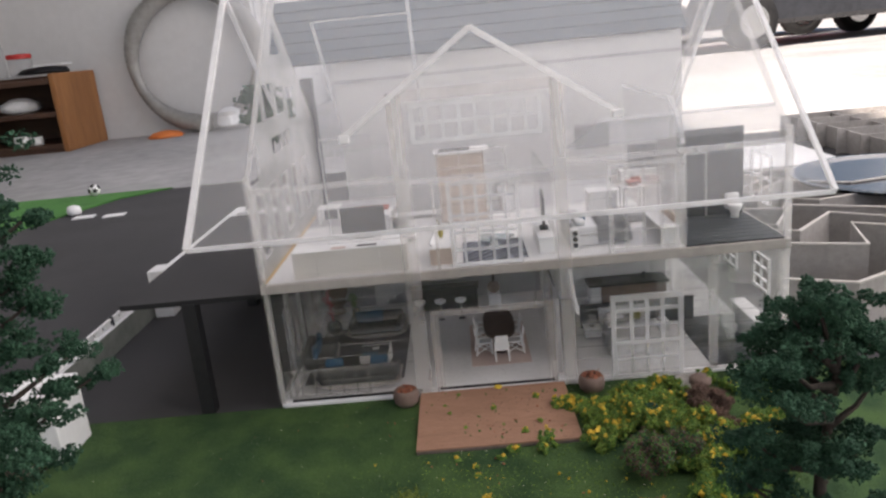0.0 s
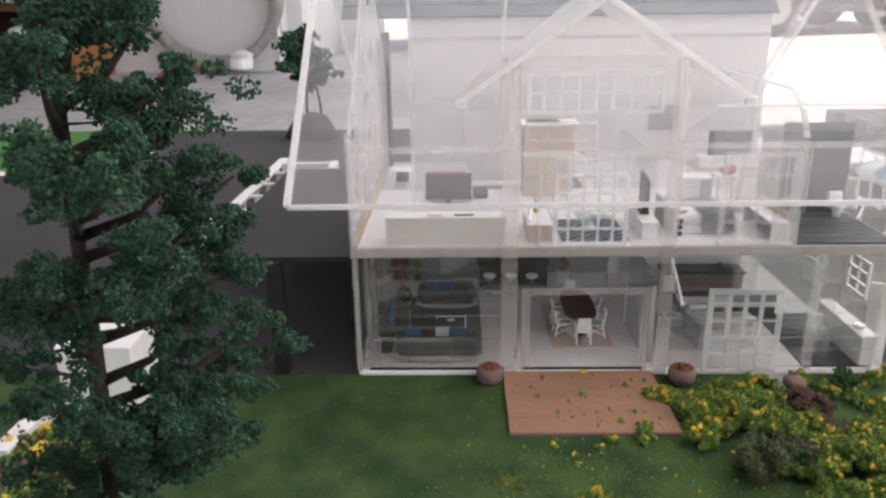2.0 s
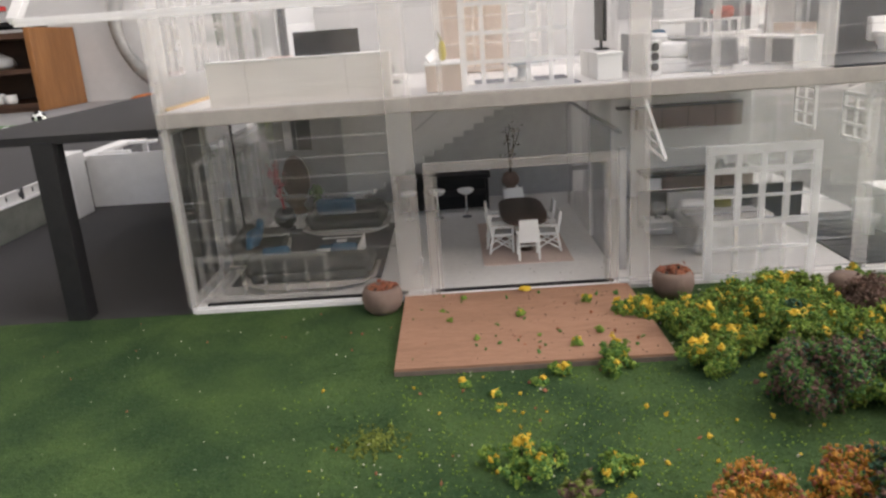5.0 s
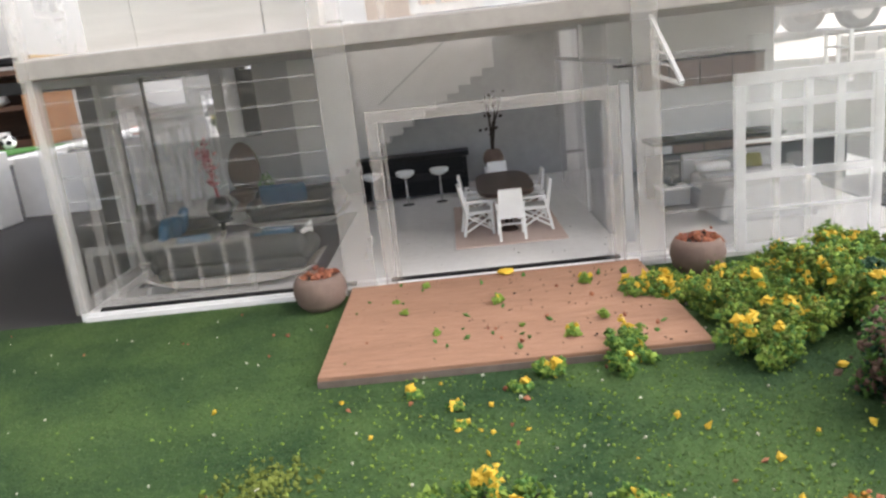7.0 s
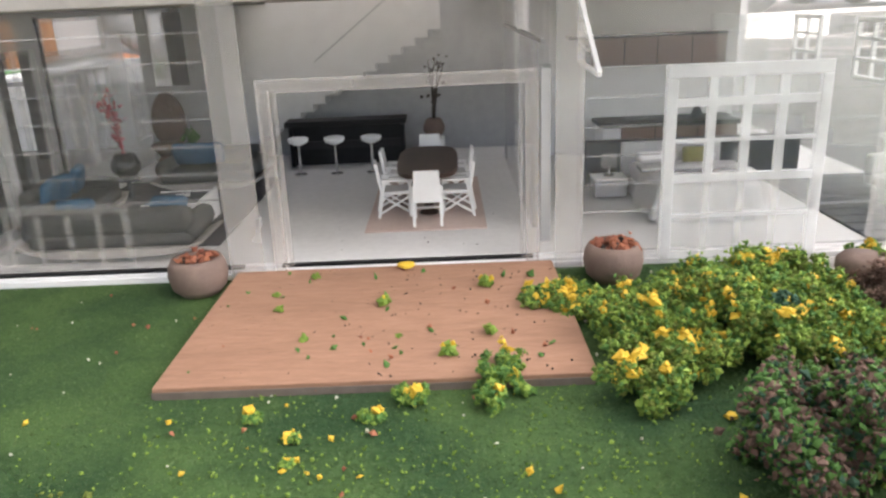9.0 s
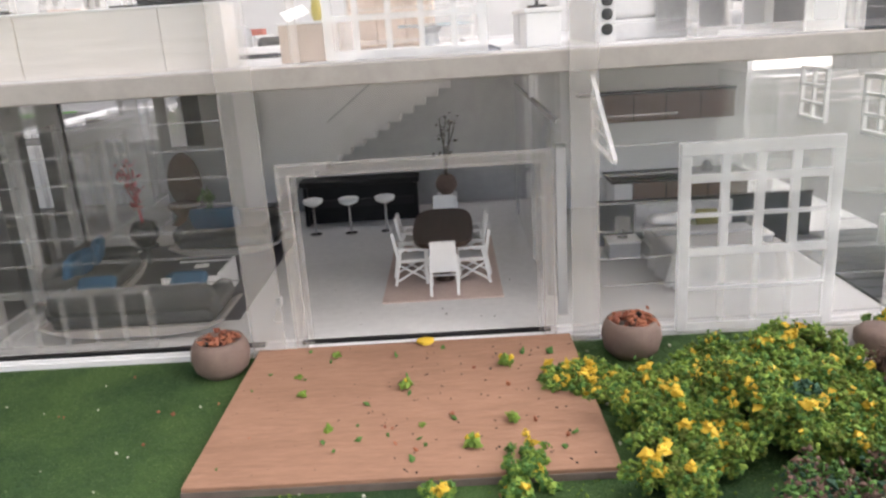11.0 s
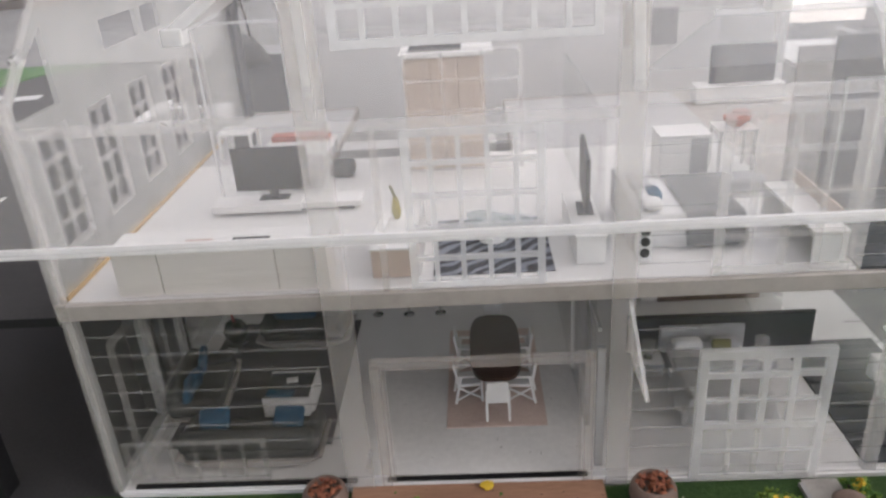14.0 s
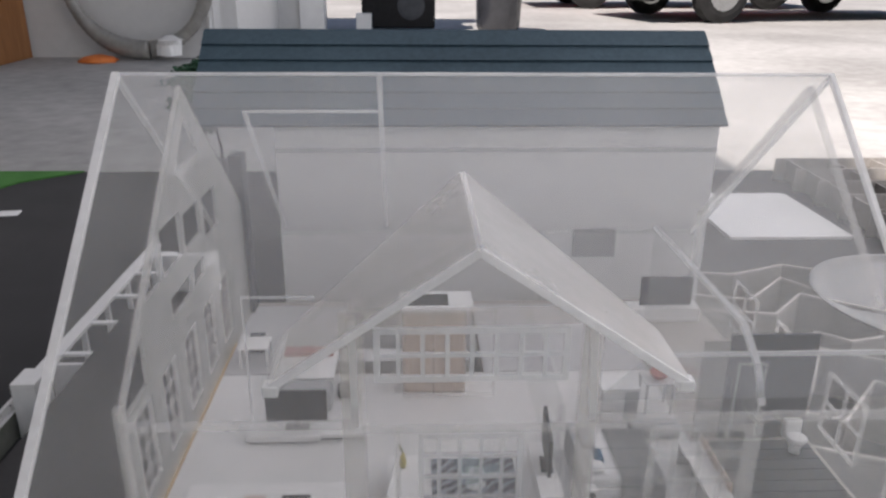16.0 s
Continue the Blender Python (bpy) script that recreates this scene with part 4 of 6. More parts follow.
# inner walls
part("back_wall", box(0.31, 2.30, 2.13, 2.16, 0.036, 0.955), GREYWALL, house, "plain grey inner wall behind the dining room")
part("back_wall", box(0.03, 0.10, 2.13, 2.16, 0.036, 0.955), GREYWALL, house)
part("back_wall", box(0.10, 0.31, 2.13, 2.16, 0.036, 0.50), GREYWALL, house)
part("back_door", box(0.20, 0.31, 2.135, 2.155, 0.50, 0.93), BLACKPOST, house, "dark narrow door panel")
part("back_wall", box(2.36, 3.52, 1.79, 1.82, 0.036, 0.955), PALEWALL, house, "pale kitchen wall")
part("partition", box(2.205, 2.23, 0.35, 0.82, 0.046, 0.78), SMOKE, house, "smoke grey partition beside the dining room")
part("partition", box(2.205, 2.23, 0.87, 1.70, 0.046, 0.95), CLEAR, house, "clear rear part of the partition")
part("partition_edge", bar((2.21, 0.845, 0.05), (2.21, 0.845, 0.95), 0.022, 0.022), EDGE, house)
part("partition_edge", bar((2.21, 1.71, 0.05), (2.21, 1.71, 0.95), 0.016, 0.016), GREYWALL, house)
part("partition_head", bar((2.21, 0.03, 0.79), (2.21, 0.83, 0.79), 0.014, 0.018), GREYWALL, house)
part("partition_head", bar((2.21, 0.86, 0.79), (2.21, 1.70, 0.79), 0.014, 0.018), GREYWALL, house)
part("cross_wall", box(2.32, 2.345, 0.9, 1.78, 0.036, 0.955), CLEAR, house)
part("bath_screen", box(3.56, 3.58, 0.05, 1.9, 0.05, 0.95), GREENISH, house, "greenish clear bathroom screen")
part("bath_screen", box(3.36, 3.375, 1.02, 1.9, 0.05, 0.80), GREENISH, house)
part("column", box(-0.05, 0.06, 2.78, 2.94, 0, 2.42), DARKCOL, house, "dark grey square column at the rear corner")
part("upper_partition", box(2.25, 2.27, 0.35, 1.7, 1.035, 1.60), CLEAR, house)
profile = [(0.03, 1.035), (1.9, 1.035), (1.9, 2.10), (0.36, 2.10), (0.14, 1.97), (0.03, 1.80)]
tall = part("upper_partition", prism(profile, "x", 3.18, 3.20), CLEAR, house, "clear partition cut to the roof's slope")
for a, c in ((3, 2), (4, 3), (5, 4)):
    part("partition_edge", bar((3.19, *profile[a]), (3.19, *profile[c]), 0.032, 0.024), EDGE, tall)
tv_sheet = part("clear_screen", box(0.39, 0.83, 1.045, 1.055, 1.035, 1.955), CLEAR, house, "thin clear screen behind the television")
part("screen_edge", box(0.384, 0.83, 1.042, 1.058, 1.955, 1.967), EDGE, tv_sheet)
part("screen_edge", box(0.380, 0.390, 1.042, 1.058, 1.035, 1.955), EDGE, tv_sheet)

# stair
steps = 15
sx0, sx1, sz0, sz1 = 0.70, 1.86, 0.111, 0.775
outline = [(sx0 - 0.12, sz0 - 0.02)]
for k in range(steps):
    x, z = sx0 + (sx1 - sx0) * k / steps, sz0 + (sz1 - sz0) * k / steps
    outline += [(x, z), (x, z + (sz1 - sz0) / steps)]
outline += [(sx1, sz1), (sx1, 1.02), (0.87, 1.02), (0.87, 0.948), (sx0 - 0.12, 0.948)]
stair = part("stair", prism(outline, "y", 1.93, 2.12), STAIR, house, "white stepped stair rising along the wall")
part("hand_line", bar((1.12, 1.926, 0.62), (1.62, 1.926, 1.0), 0.008, 0.01), GREYWALL, stair)

# rear wing
wing = thing("rear_wing", (0, 0, 0), "pale rear wing of the model with a dark blue roof", "model house")
part("wall", box(0.22, 4.18, 3.40, 3.43, 0, 2.56), PALEWALL, wing, "plain pale grey wall")
part("wall", box(4.15, 4.18, 3.43, 4.9, 0, 2.56), PALEWALL, wing)
part("wall", box(0.22, 0.25, 3.43, 4.9, 0, 2.56), PALEWALL, wing)
part("wall", box(0.22, 4.18, 4.9, 4.93, 0, 2.56), PALEWALL, wing)
part("band", box(0.22, 4.18, 3.385, 3.40, 2.30, 2.34), EDGE, wing, "thin pale band on the wall")
# flat plate on the wall; its grey stands for the opening's shade
part("wall_opening", box(2.93, 3.33, 3.388, 3.40, 1.29, 1.57), GREYWALL, wing, "flat grey plate standing for a shaded opening")
ry, rz = 4.15, 3.27
for k in range(6):
    f0, f1 = k / 6, (k + 1) / 6
    y0, y1, z0, z1 = 3.34 + (ry - 3.34) * f0, 3.34 + (ry - 3.34) * f1, 2.54 + (rz - 2.54) * f0, 2.54 + (rz - 2.54) * f1
    part("roof_strip", sheet([(-0.49, y0 - 0.012, z0), (4.22, y0 - 0.012, z0), (4.22, y1, z1 - 0.012), (-0.49, y1, z1 - 0.012)], 0.03), BLUEROOF, wing, "dark blue lapped roof strip" if k == 0 else "")
part("roof_back", sheet([(4.22, 4.96, 2.54), (-0.49, 4.96, 2.54), (-0.49, ry, rz), (4.22, ry, rz)], 0.03), BLUEROOF, wing)


# ---- ground floor furniture ----
def dining_chair():
    c = thing("dining_chair", (0, 0, 0), "white dining chair with armrests and crossed side bars on the rug", "chair", "chairs round the table")
    part("seat", box(-0.062, 0.062, -0.058, 0.058, 0.10, 0.115, 0.004), WHITE, c)
    part("backrest", sheet([(-0.058, -0.06, 0.10), (0.058, -0.06, 0.10), (0.052, -0.082, 0.235), (-0.052, -0.082, 0.235)], 0.012), WHITE, c)
    for x in (-0.056, 0.056):
        part("leg", bar((x, 0.052, 0), (x, 0.052, 0.16), 0.012, 0.012), WHITE, c)
        part("leg", bar((x, -0.085, 0), (x, -0.055, 0.16), 0.012, 0.012), WHITE, c)
        part("armrest", bar((x, -0.065, 0.162), (x, 0.06, 0.158), 0.014, 0.010), WHITE, c)
        part("side_brace", bar((x, 0.05, 0.02), (x, -0.06, 0.09), 0.008, 0.008), WHITE, c)
        part("side_brace", bar((x, -0.075, 0.02), (x, 0.05, 0.09), 0.008, 0.008), WHITE, c)
    part("stretcher", bar((-0.056, 0.05, 0.045), (0.056, 0.05, 0.045), 0.008, 0.008), WHITE, c)
    return c


chair = dining_chair()
CH = 0.052
chair.matrix_world = pose(1.785 * K, 0.485 * K, CH * K, 0, 0, 0)
for x, y, a in ((1.650, 0.62, -84), (1.90, 0.60, 86), (1.655, 0.88, -92), (1.90, 0.87, 90), (1.785, 1.18, 180)):
    copy_thing(chair, pose(x * K, y * K, CH * K, 0, 0, a))


def dining_table():
    t = thing("dining_table", (1.785, 0.79, 0.052), "dark walnut dining table with rounded ends", "table")
    rim = []
    for k in range(40):
        a = 2 * math.pi * k / 40
        cx, cy = math.cos(a), math.sin(a)
        rim.append((0.135 * math.copysign(abs(cx) ** 0.55, cx), 0.315 * math.copysign(abs(cy) ** 0.62, cy)))
    part("tabletop", prism(rim, "z", 0.182, 0.202), BROWNTOP, t)
    for y in (-0.17, 0.17):
        part("leg", lathe([(0.045, 0), (0.02, 0.03), (0.018, 0.15), (0.05, 0.182)], 12, at=(0, y, 0)), BROWNTOP, t)
    return t


dining_table()
solid("dining_rug", box(-0.25, 0.25, -0.46, 0.46, 0, 0.006, 0.002), PINKRUG, (1.775, 0.82, 0.0455), "pinkish beige rug under the dining table", "rug")


def bar_counter():
    c = thing("bar_counter", (1.30, 1.75, 0.045), "black bar counter below the stair", "counter")
    part("front_panel", box(-0.33, 0.33, 0.02, 0.05, 0, 0.23), BLACK, c)
    part("counter_top", box(-0.345, 0.345, -0.06, 0.09, 0.235, 0.265, 0.004), BLACK, c)
    for x in (-0.33, 0.31):
        part("side_panel", box(x, x + 0.02, -0.03, 0.08, 0, 0.225), BLACK, c)
    part("middle_band", box(-0.31, 0.31, 0.008, 0.02, 0.095, 0.14), BLACKPOST, c)
    return c


bar_counter()


def bar_stool():
    s = thing("bar_stool", (0, 0, 0), "white bar stool on a chrome column", "stool", "stools at the bar")
    part("foot", lathe([(0.035, 0), (0.035, 0.006), (0.01, 0.012)], 16), CHROME, s)
    part("column", lathe([(0.008, 0.01), (0.007, 0.17)], 10), CHROME, s)
    part("seat", lathe([(0.02, 0.165), (0.05, 0.18), (0.058, 0.20), (0.05, 0.205), (0.03, 0.195)], 18), WHITE, s, smooth=True)
    return s


stool = bar_stool()
stool.matrix_world = pose(1.06 * K, 1.52 * K, 0.045 * K)
for x in (1.26, 1.46):
    copy_thing(stool, pose(x * K, 1.51 * K, 0.045 * K))


def twig_plant(name, at, label, height, pot_mat, twig_mat, leaf_mat, n, seed, pot=0.06, kinds=5, bend=(0.05, 0.35), thick=1.0, leaf=0.009):
    p = thing(name, at, label, "plant")
    rng = random.Random(seed)
    part("pot", lathe([(pot * 0.5, 0), (pot * 0.95, pot * 0.6), (pot, pot * 1.0), (pot * 0.75, pot * 1.6), (pot * 0.55, pot * 1.75)], 18), pot_mat, p, smooth=True)
    tips = []
    b = bmesh.new()
    for k in range(kinds):
        a = rng.uniform(0, 6.28)
        lean = rng.uniform(*bend)
        pts = [(0, 0, pot * 1.6)]
        for s in range(1, 6):
            f = s / 5
            pts.append((lean * height * f ** 1.5 * math.cos(a) + rng.uniform(-0.008, 0.008), lean * height * f ** 1.5 * math.sin(a), pot * 1.6 + height * f * rng.uniform(0.92, 1.0)))
        tips += [tuple(Vector(pts[i])) for i in range(2, 6)]
        tube(pts, [thick * w for w in (0.006, 0.005, 0.004, 0.003, 0.003, 0.002)], 5, b)
    part("twigs", b, twig_mat, p)
    crumbs("leaves", [Vector(rng.choice(tips)) + Vector((rng.gauss(0, 0.018), rng.gauss(0, 0.018), rng.gauss(0, 0.02))) for _ in range(n)], leaf, leaf_mat, p, seed)
    return p


twig_plant("potted_twigs", (1.80, 1.85, 0.165), "brown round pot with a tall bare twig plant", 0.34, CLAY, BARK, BARK, 34, 3, 0.065, 4, (0.15, 0.6), 1.7, 0.012)
twig_plant("red_twig_vase", (0.28, 1.10, 0.155), "dark glass vase with tall red twigs beside the sofa", 0.30, GLOSSY, CRIMSON, CRIMSON, 80, 5, 0.072, 3)
solid("plant_stand", box(-0.06, 0.06, -0.06, 0.06, 0, 0.12, 0.004), WHITE, (1.80, 1.85, 0.045), "small white plant stand by the wall", "plant stand")
solid("side_table", lathe([(0.05, 0), (0.05, 0.006), (0.012, 0.012), (0.012, 0.098), (0.06, 0.10), (0.06, 0.11)], 18), DARKCOL, (0.28, 1.10, 0.0455), "small round dark side table between the sofas", "table")


def boat_sofa(at, turn, length, label, cushions, back=-0.035, lift=0.125, lean=-12):
    s = thing("sofa", at, label, "sofa", "living room sofas", turn=turn)
    h = length / 2
    shell = []
    for k in range(13):
        x = -h + length * k / 12
        shell.append((x, 0.022 + 0.045 * abs(x / h) ** 4))
    outline = shell + [(h + 0.005, 0.075), (h - 0.012, 0.075), (h - 0.05, 0.055), (-h + 0.05, 0.055), (-h + 0.012, 0.075), (-h - 0.005, 0.075)]
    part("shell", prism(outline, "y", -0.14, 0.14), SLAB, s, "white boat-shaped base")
    part("seat_cushion", box(-h + 0.04, h - 0.04, -0.13, 0.13, 0.055, 0.115, 0.02), SOFA, s, smooth=True)
    part("back_cushion", box(-h + 0.03, h - 0.03, -0.138, -0.055, 0.10, 0.205, 0.035), SOFA, s, smooth=True)
    part("arm_roll", box(-h + 0.01, -h + 0.09, -0.13, 0.12, 0.08, 0.165, 0.035), SOFA, s, smooth=True)
    part("arm_roll", box(h - 0.09, h - 0.01, -0.13, 0.12, 0.08, 0.165, 0.035), SOFA, s, smooth=True)
    for x, tilt in cushions:
        p = solid("cushion", box(-0.075, 0.075, -0.022, 0.022, 0, 0.115, 0.02), TEAL, label="blue square cushion leaning on the grey sofa", category="cushion", group="blue cushions", smooth=True)
        p.matrix_world = s.matrix_world @ pose(x * K, back * K, lift * K, lean, 0, tilt)
    return s


boat_sofa((0.60, 0.235, 0.0455), 0, 0.70, "dark grey sofa on a white boat-shaped base", ((-0.2, 8), (0.16, -5)), 0.02, 0.117, -50)
boat_sofa((0.22, 0.66, 0.052), -86, 0.54, "dark grey sofa with blue cushions along the glazing", ((-0.12, 10), (0.08, -14), (0.17, 5)))
boat_sofa((0.66, 1.26, 0.052), 180, 0.56, "dark grey sofa with blue cushions at the room's back", ((0.02, 6), (0.13, -6)))
solid("living_rug", box(-0.47, 0.36, -0.47, 0.72, 0, 0.006, 0.002), DARKRUG, (0.60, 0.74, 0.0455), "dark grey rug in the living room", "rug")


def coffee_table():
    t = thing("coffee_table", (0.70, 0.62, 0.0525), "low coffee table with white sides and a dark top", "table")
    part("top", box(-0.12, 0.12, -0.115, 0.115, 0.098, 0.108, 0.002), DARKCOL, t, "dark grey top")
    part("side", box(-0.125, 0.125, -0.125, -0.115, 0.0, 0.112), WHITE, t)
    part("side", box(-0.125, 0.125, 0.115, 0.125, 0.0, 0.112), WHITE, t)
    part("side", box(0.12, 0.13, -0.125, 0.125, 0.0, 0.125), WHITE, t)
    part("shelf", box(-0.12, 0.12, -0.115, 0.115, 0.04, 0.05), WHITE, t)
    return t


coffee_table()
solid("white_booklet", box(-0.03, 0.03, -0.022, 0.022, 0, 0.006, 0.001), LINEN, (0.70, 0.66, 0.161), "small white booklet on the coffee table", "book", turn=12)
solid("blue_magazine", box(-0.07, 0.07, -0.03, 0.03, 0, 0.008, 0.002), TEAL, (0.66, 0.54, 0.161), "blue magazine lying on the coffee table", "magazine", turn=-6)


def peacock_chair():
    c = thing("wicker_chair", (0.17, 2.02, 0.045), "tall brown wicker chair with an oval back", "chair")
    oval = [(0.105 * math.cos(2 * math.pi * k / 28) * (1 - 0.12 * math.sin(2 * math.pi * k / 28)), 0.26 + 0.17 * math.sin(2 * math.pi * k / 28)) for k in range(28)]
    part("backrest", prism(oval, "y", 0.04, 0.058), WICKER, c)
    part("seat", lathe([(0.09, 0.10), (0.10, 0.115), (0.09, 0.13)], 20, at=(0, -0.03, 0)), WICKER, c)
    part("base", lathe([(0.085, 0), (0.05, 0.05), (0.08, 0.10)], 20, at=(0, -0.03, 0)), WICKER, c)
    return c


peacock_chair()
twig_plant("green_plant", (0.36, 1.9, 0.045), "small leafy green plant by the wicker chair", 0.14, BLACK, LEAF2, LEAF2, 140, 9, 0.04, 6)
solid("floor_lamp", lathe([(0.035, 0), (0.035, 0.008), (0.009, 0.014), (0.009, 0.86), (0.012, 0.865), (0.012, 0.89)], 12), BLACK, (0.045, 0.97, 0.045), "thin tall black floor lamp beside the glazing", "lamp")


def drape(x0, x1, y0, y1, z, hang, seed, back=False):
    """A cloth over a box: flat on top, falling over the edges in soft waves, with thickness."""
    b = bmesh.new()
    rng = random.Random(seed)
    a, c, e = (rng.uniform(0, 6) for _ in range(3))
    m, n = 30, 30
    over = hang / 1.5
    grid = []
    for i in range(m + 1):
        row = []
        for j in range(n + 1):
            x = x0 - over + (x1 - x0 + 2 * over) * i / m
            y = y0 - over + (y1 - y0 + over * (1 if back else 2)) * j / n
            dx, dy = max(x0 - x, 0, x - x1), max(y0 - y, 0, y - y1)
            d = max(dx, dy) + 0.35 * min(dx, dy)
            wave = 0.010 * math.sin(55 * x + a) + 0.010 * math.sin(48 * y + c)
            px = min(max(x, x0), x1) + (x - min(max(x, x0), x1)) * (0.32 + 8 * wave)
            py = min(max(y, y0), y1) + (y - min(max(y, y0), y1)) * (0.32 + 8 * wave)
            pz = z + 0.004 * math.sin(21 * x + e) * math.sin(17 * y + a) - min(hang, 1.5 * d)
            row.append(b.verts.new((px, py, pz)))
        grid.append(row)
    for i in range(m):
        for j in range(n):
            b.faces.new((grid[i][j], grid[i + 1][j], grid[i + 1][j + 1], grid[i][j + 1]))
    bmesh.ops.solidify(b, geom=b.faces[:], thickness=0.004)
    return b


def bed(at, w, l, h, label, blanket, head, turn=0):
    b = thing("bed", at, label, "bed", turn=turn)
    part("base", box(-w / 2, w / 2, 0, l, 0, h * 0.5, 0.008), LINEN, b)
    part("mattress", box(-w / 2 + 0.004, w / 2 - 0.004, 0.004, l, h * 0.5, h, 0.02), LINEN, b, smooth=True)
    part("spread", drape(-w / 2 - 0.004, w / 2 + 0.004, -0.004, l * 0.55, h + 0.012, h * 0.9, int(99 * w), True), LINEN if not blanket else GREYLINEN, b, "white bedspread falling over the foot" if not blanket else "grey blanket over the bed's middle", smooth=True)
    part("headboard", box(-w / 2 - 0.03, w / 2 + 0.03, l, l + 0.03, 0, head, 0.006), GREYLINEN, b, "grey upholstered headboard")
    for x in (-w / 4, w / 4):
        p = part("pillow", box(x - w * 0.2, x + w * 0.2, l - 0.11, l - 0.02, h + 0.005, h + 0.05, 0.022), LINEN if x < 0 else GREYLINEN, b, smooth=True)
    return b


bed((2.90, 0.325, 0.045), 0.39, 0.52, 0.15, "double bed with a white spread and grey pillows", False, 0.235)
solid("throw", box(-0.21, 0.21, -0.05, 0.05, 0, 0.02, 0.008), GREYLINEN, (2.90, 0.60, 0.205), "folded grey throw across the bed", "throw", smooth=True)
c = solid("cushion", box(-0.05, 0.05, -0.015, 0.015, 0, 0.075, 0.013), OLIVE, label="olive green cushion on the bed", category="cushion", smooth=True)
c.matrix_world = pose(2.96 * K, 0.70 * K, 0.205 * K, -20, 0, 0)
for x in (2.60, 3.19):
    n = thing("nightstand", (x, 0.77, 0.052), "small grey nightstand beside the bed", "nightstand", "nightstands")
    part("body", box(-0.07, 0.07, -0.06, 0.06, 0.01, 0.085, 0.004), GREYLINEN, n)
    part("top", box(-0.075, 0.075, -0.065, 0.065, 0.085, 0.095, 0.002), WHITE, n)
    la = thing("table_lamp", (x, 0.77, 0.147), "table lamp with a clear drum shade on the nightstand", "lamp", "bedside lamps")
    part("foot", lathe([(0.025, 0), (0.025, 0.006), (0.006, 0.01), (0.006, 0.045)], 14), CHROME, la)
    part("shade", lathe([(0.034, 0.04), (0.034, 0.10)], 18), BOTTLE, la, "clear drum shade", smooth=True)


def kitchen():
    i = thing("kitchen_island", (3.11, 1.60, 0.0455), "brown veneered kitchen island with a dark worktop", "kitchen island")
    part("body", box(-0.28, 0.35, -0.06, 0.16, 0.0, 0.185), KITCHEN, i)
    part("end_panel", box(-0.38, -0.28, -0.05, 0.16, 0.0, 0.185), WHITE, i)
    part("worktop", box(-0.40, 0.37, -0.08, 0.18, 0.185, 0.208, 0.003), BLACK, i, "black worktop")
    for x in (-0.1, 0.13):
        part("door_gap", box(x, x + 0.006, -0.0625, -0.06, 0.01, 0.18), BLACK, i)
    h = part("hob", box(-0.25, 0.02, -0.03, 0.12, 0.2085, 0.214), DARKCOL, i, "glass hob")
    part("kettle", lathe([(0.03, 0.208), (0.035, 0.22), (0.02, 0.26), (0.006, 0.27)], 14, at=(0.16, 0.05, 0)), DARKCOL, i)
    k = thing("wall_cabinet", (3.06, 1.68, 0.545), "long brown wall cabinet on the kitchen wall", "cabinet")
    part("body", box(-0.36, 0.36, 0.0, 0.105, 0.0, 0.15), KITCHEN, k)
    part("cap", box(-0.50, 0.365, -0.005, 0.105, 0.15, 0.165), BLACK, k, "black top edge")
    for x in (-0.2, -0.02, 0.17):
        part("door_gap", box(x, x + 0.006, -0.003, 0.0, 0.005, 0.145), BLACK, k)


kitchen()
w = thing("low_wall", (3.09, 0.99, 0.0455), "low dark slate wall behind the bed", "wall")
part("board", box(-0.56, 0.46, -0.012, 0.012, 0.0, 0.215, 0.003), DARKPLANK, w)
part("cap", box(-0.562, 0.462, -0.016, 0.016, 0.2155, 0.223, 0.002), BLACK, w, "thin black cap")
t = thing("vanity_counter", (3.805, 0.02, 0.0525), "long grey bathroom counter with a white top", "counter")
part("body", box(0.0, 0.11, 0.0, 0.72, 0.0, 0.225, 0.004), PALEWALL, t)
part("top", box(-0.015, 0.115, -0.005, 0.74, 0.225, 0.245, 0.005), WHITE, t, "white counter top")
part("basin", lathe([(0.015, 0.245), (0.035, 0.252), (0.042, 0.272), (0.034, 0.272)], 18, at=(0.05, 0.16, 0)), CHROME, t, smooth=True)


def toilet(at, turn):
    t = thing("toilet", at, "small white toilet on the dark plank floor", "toilet", turn=turn)
    part("bowl", lathe([(0.035, 0), (0.03, 0.03), (0.055, 0.08), (0.06, 0.10), (0.05, 0.10)], 18), WHITE, t, smooth=True)
    part("seat", lathe([(0.06, 0.10), (0.062, 0.108), (0.05, 0.112)], 18), WHITE, t, smooth=True)
    part("cistern", box(-0.055, 0.055, 0.045, 0.10, 0.06, 0.19, 0.012), WHITE, t, smooth=True)


toilet((3.71, 0.50, 0.0525), 0)
toilet((3.80, 0.68, 1.0425), 0)

# ---- upper floor furniture ----
Z2 = 1.0345


def sideboard():
    s = thing("sideboard", (0.0, 0.0, Z2), "long cream sideboard along the front", "cabinet")
    for x0, x1 in ((0.245, 0.43), (0.434, 0.91), (0.914, 1.12)):
        part("front_panel", box(x0, x1, 0.035, 0.045, 0.0, 0.205), CREAM, s)
    part("body", box(0.247, 1.118, 0.045, 0.20, 0, 0.204), CREAM, s)
    part("top", box(0.24, 1.125, 0.03, 0.205, 0.205, 0.212, 0.002), WHITE, s)
    return s


sideboard()
solid("flat_tray", box(-0.055, 0.055, -0.025, 0.025, 0, 0.006, 0.002), PINKRUG, (0.60, 0.075, Z2 + 0.213), "thin pinkish tray on the sideboard", "tray")
solid("dark_remote", box(-0.075, 0.075, -0.010, 0.010, 0, 0.008, 0.002), BLACK, (0.815, 0.085, Z2 + 0.213), "thin dark bar on the sideboard", "remote control")


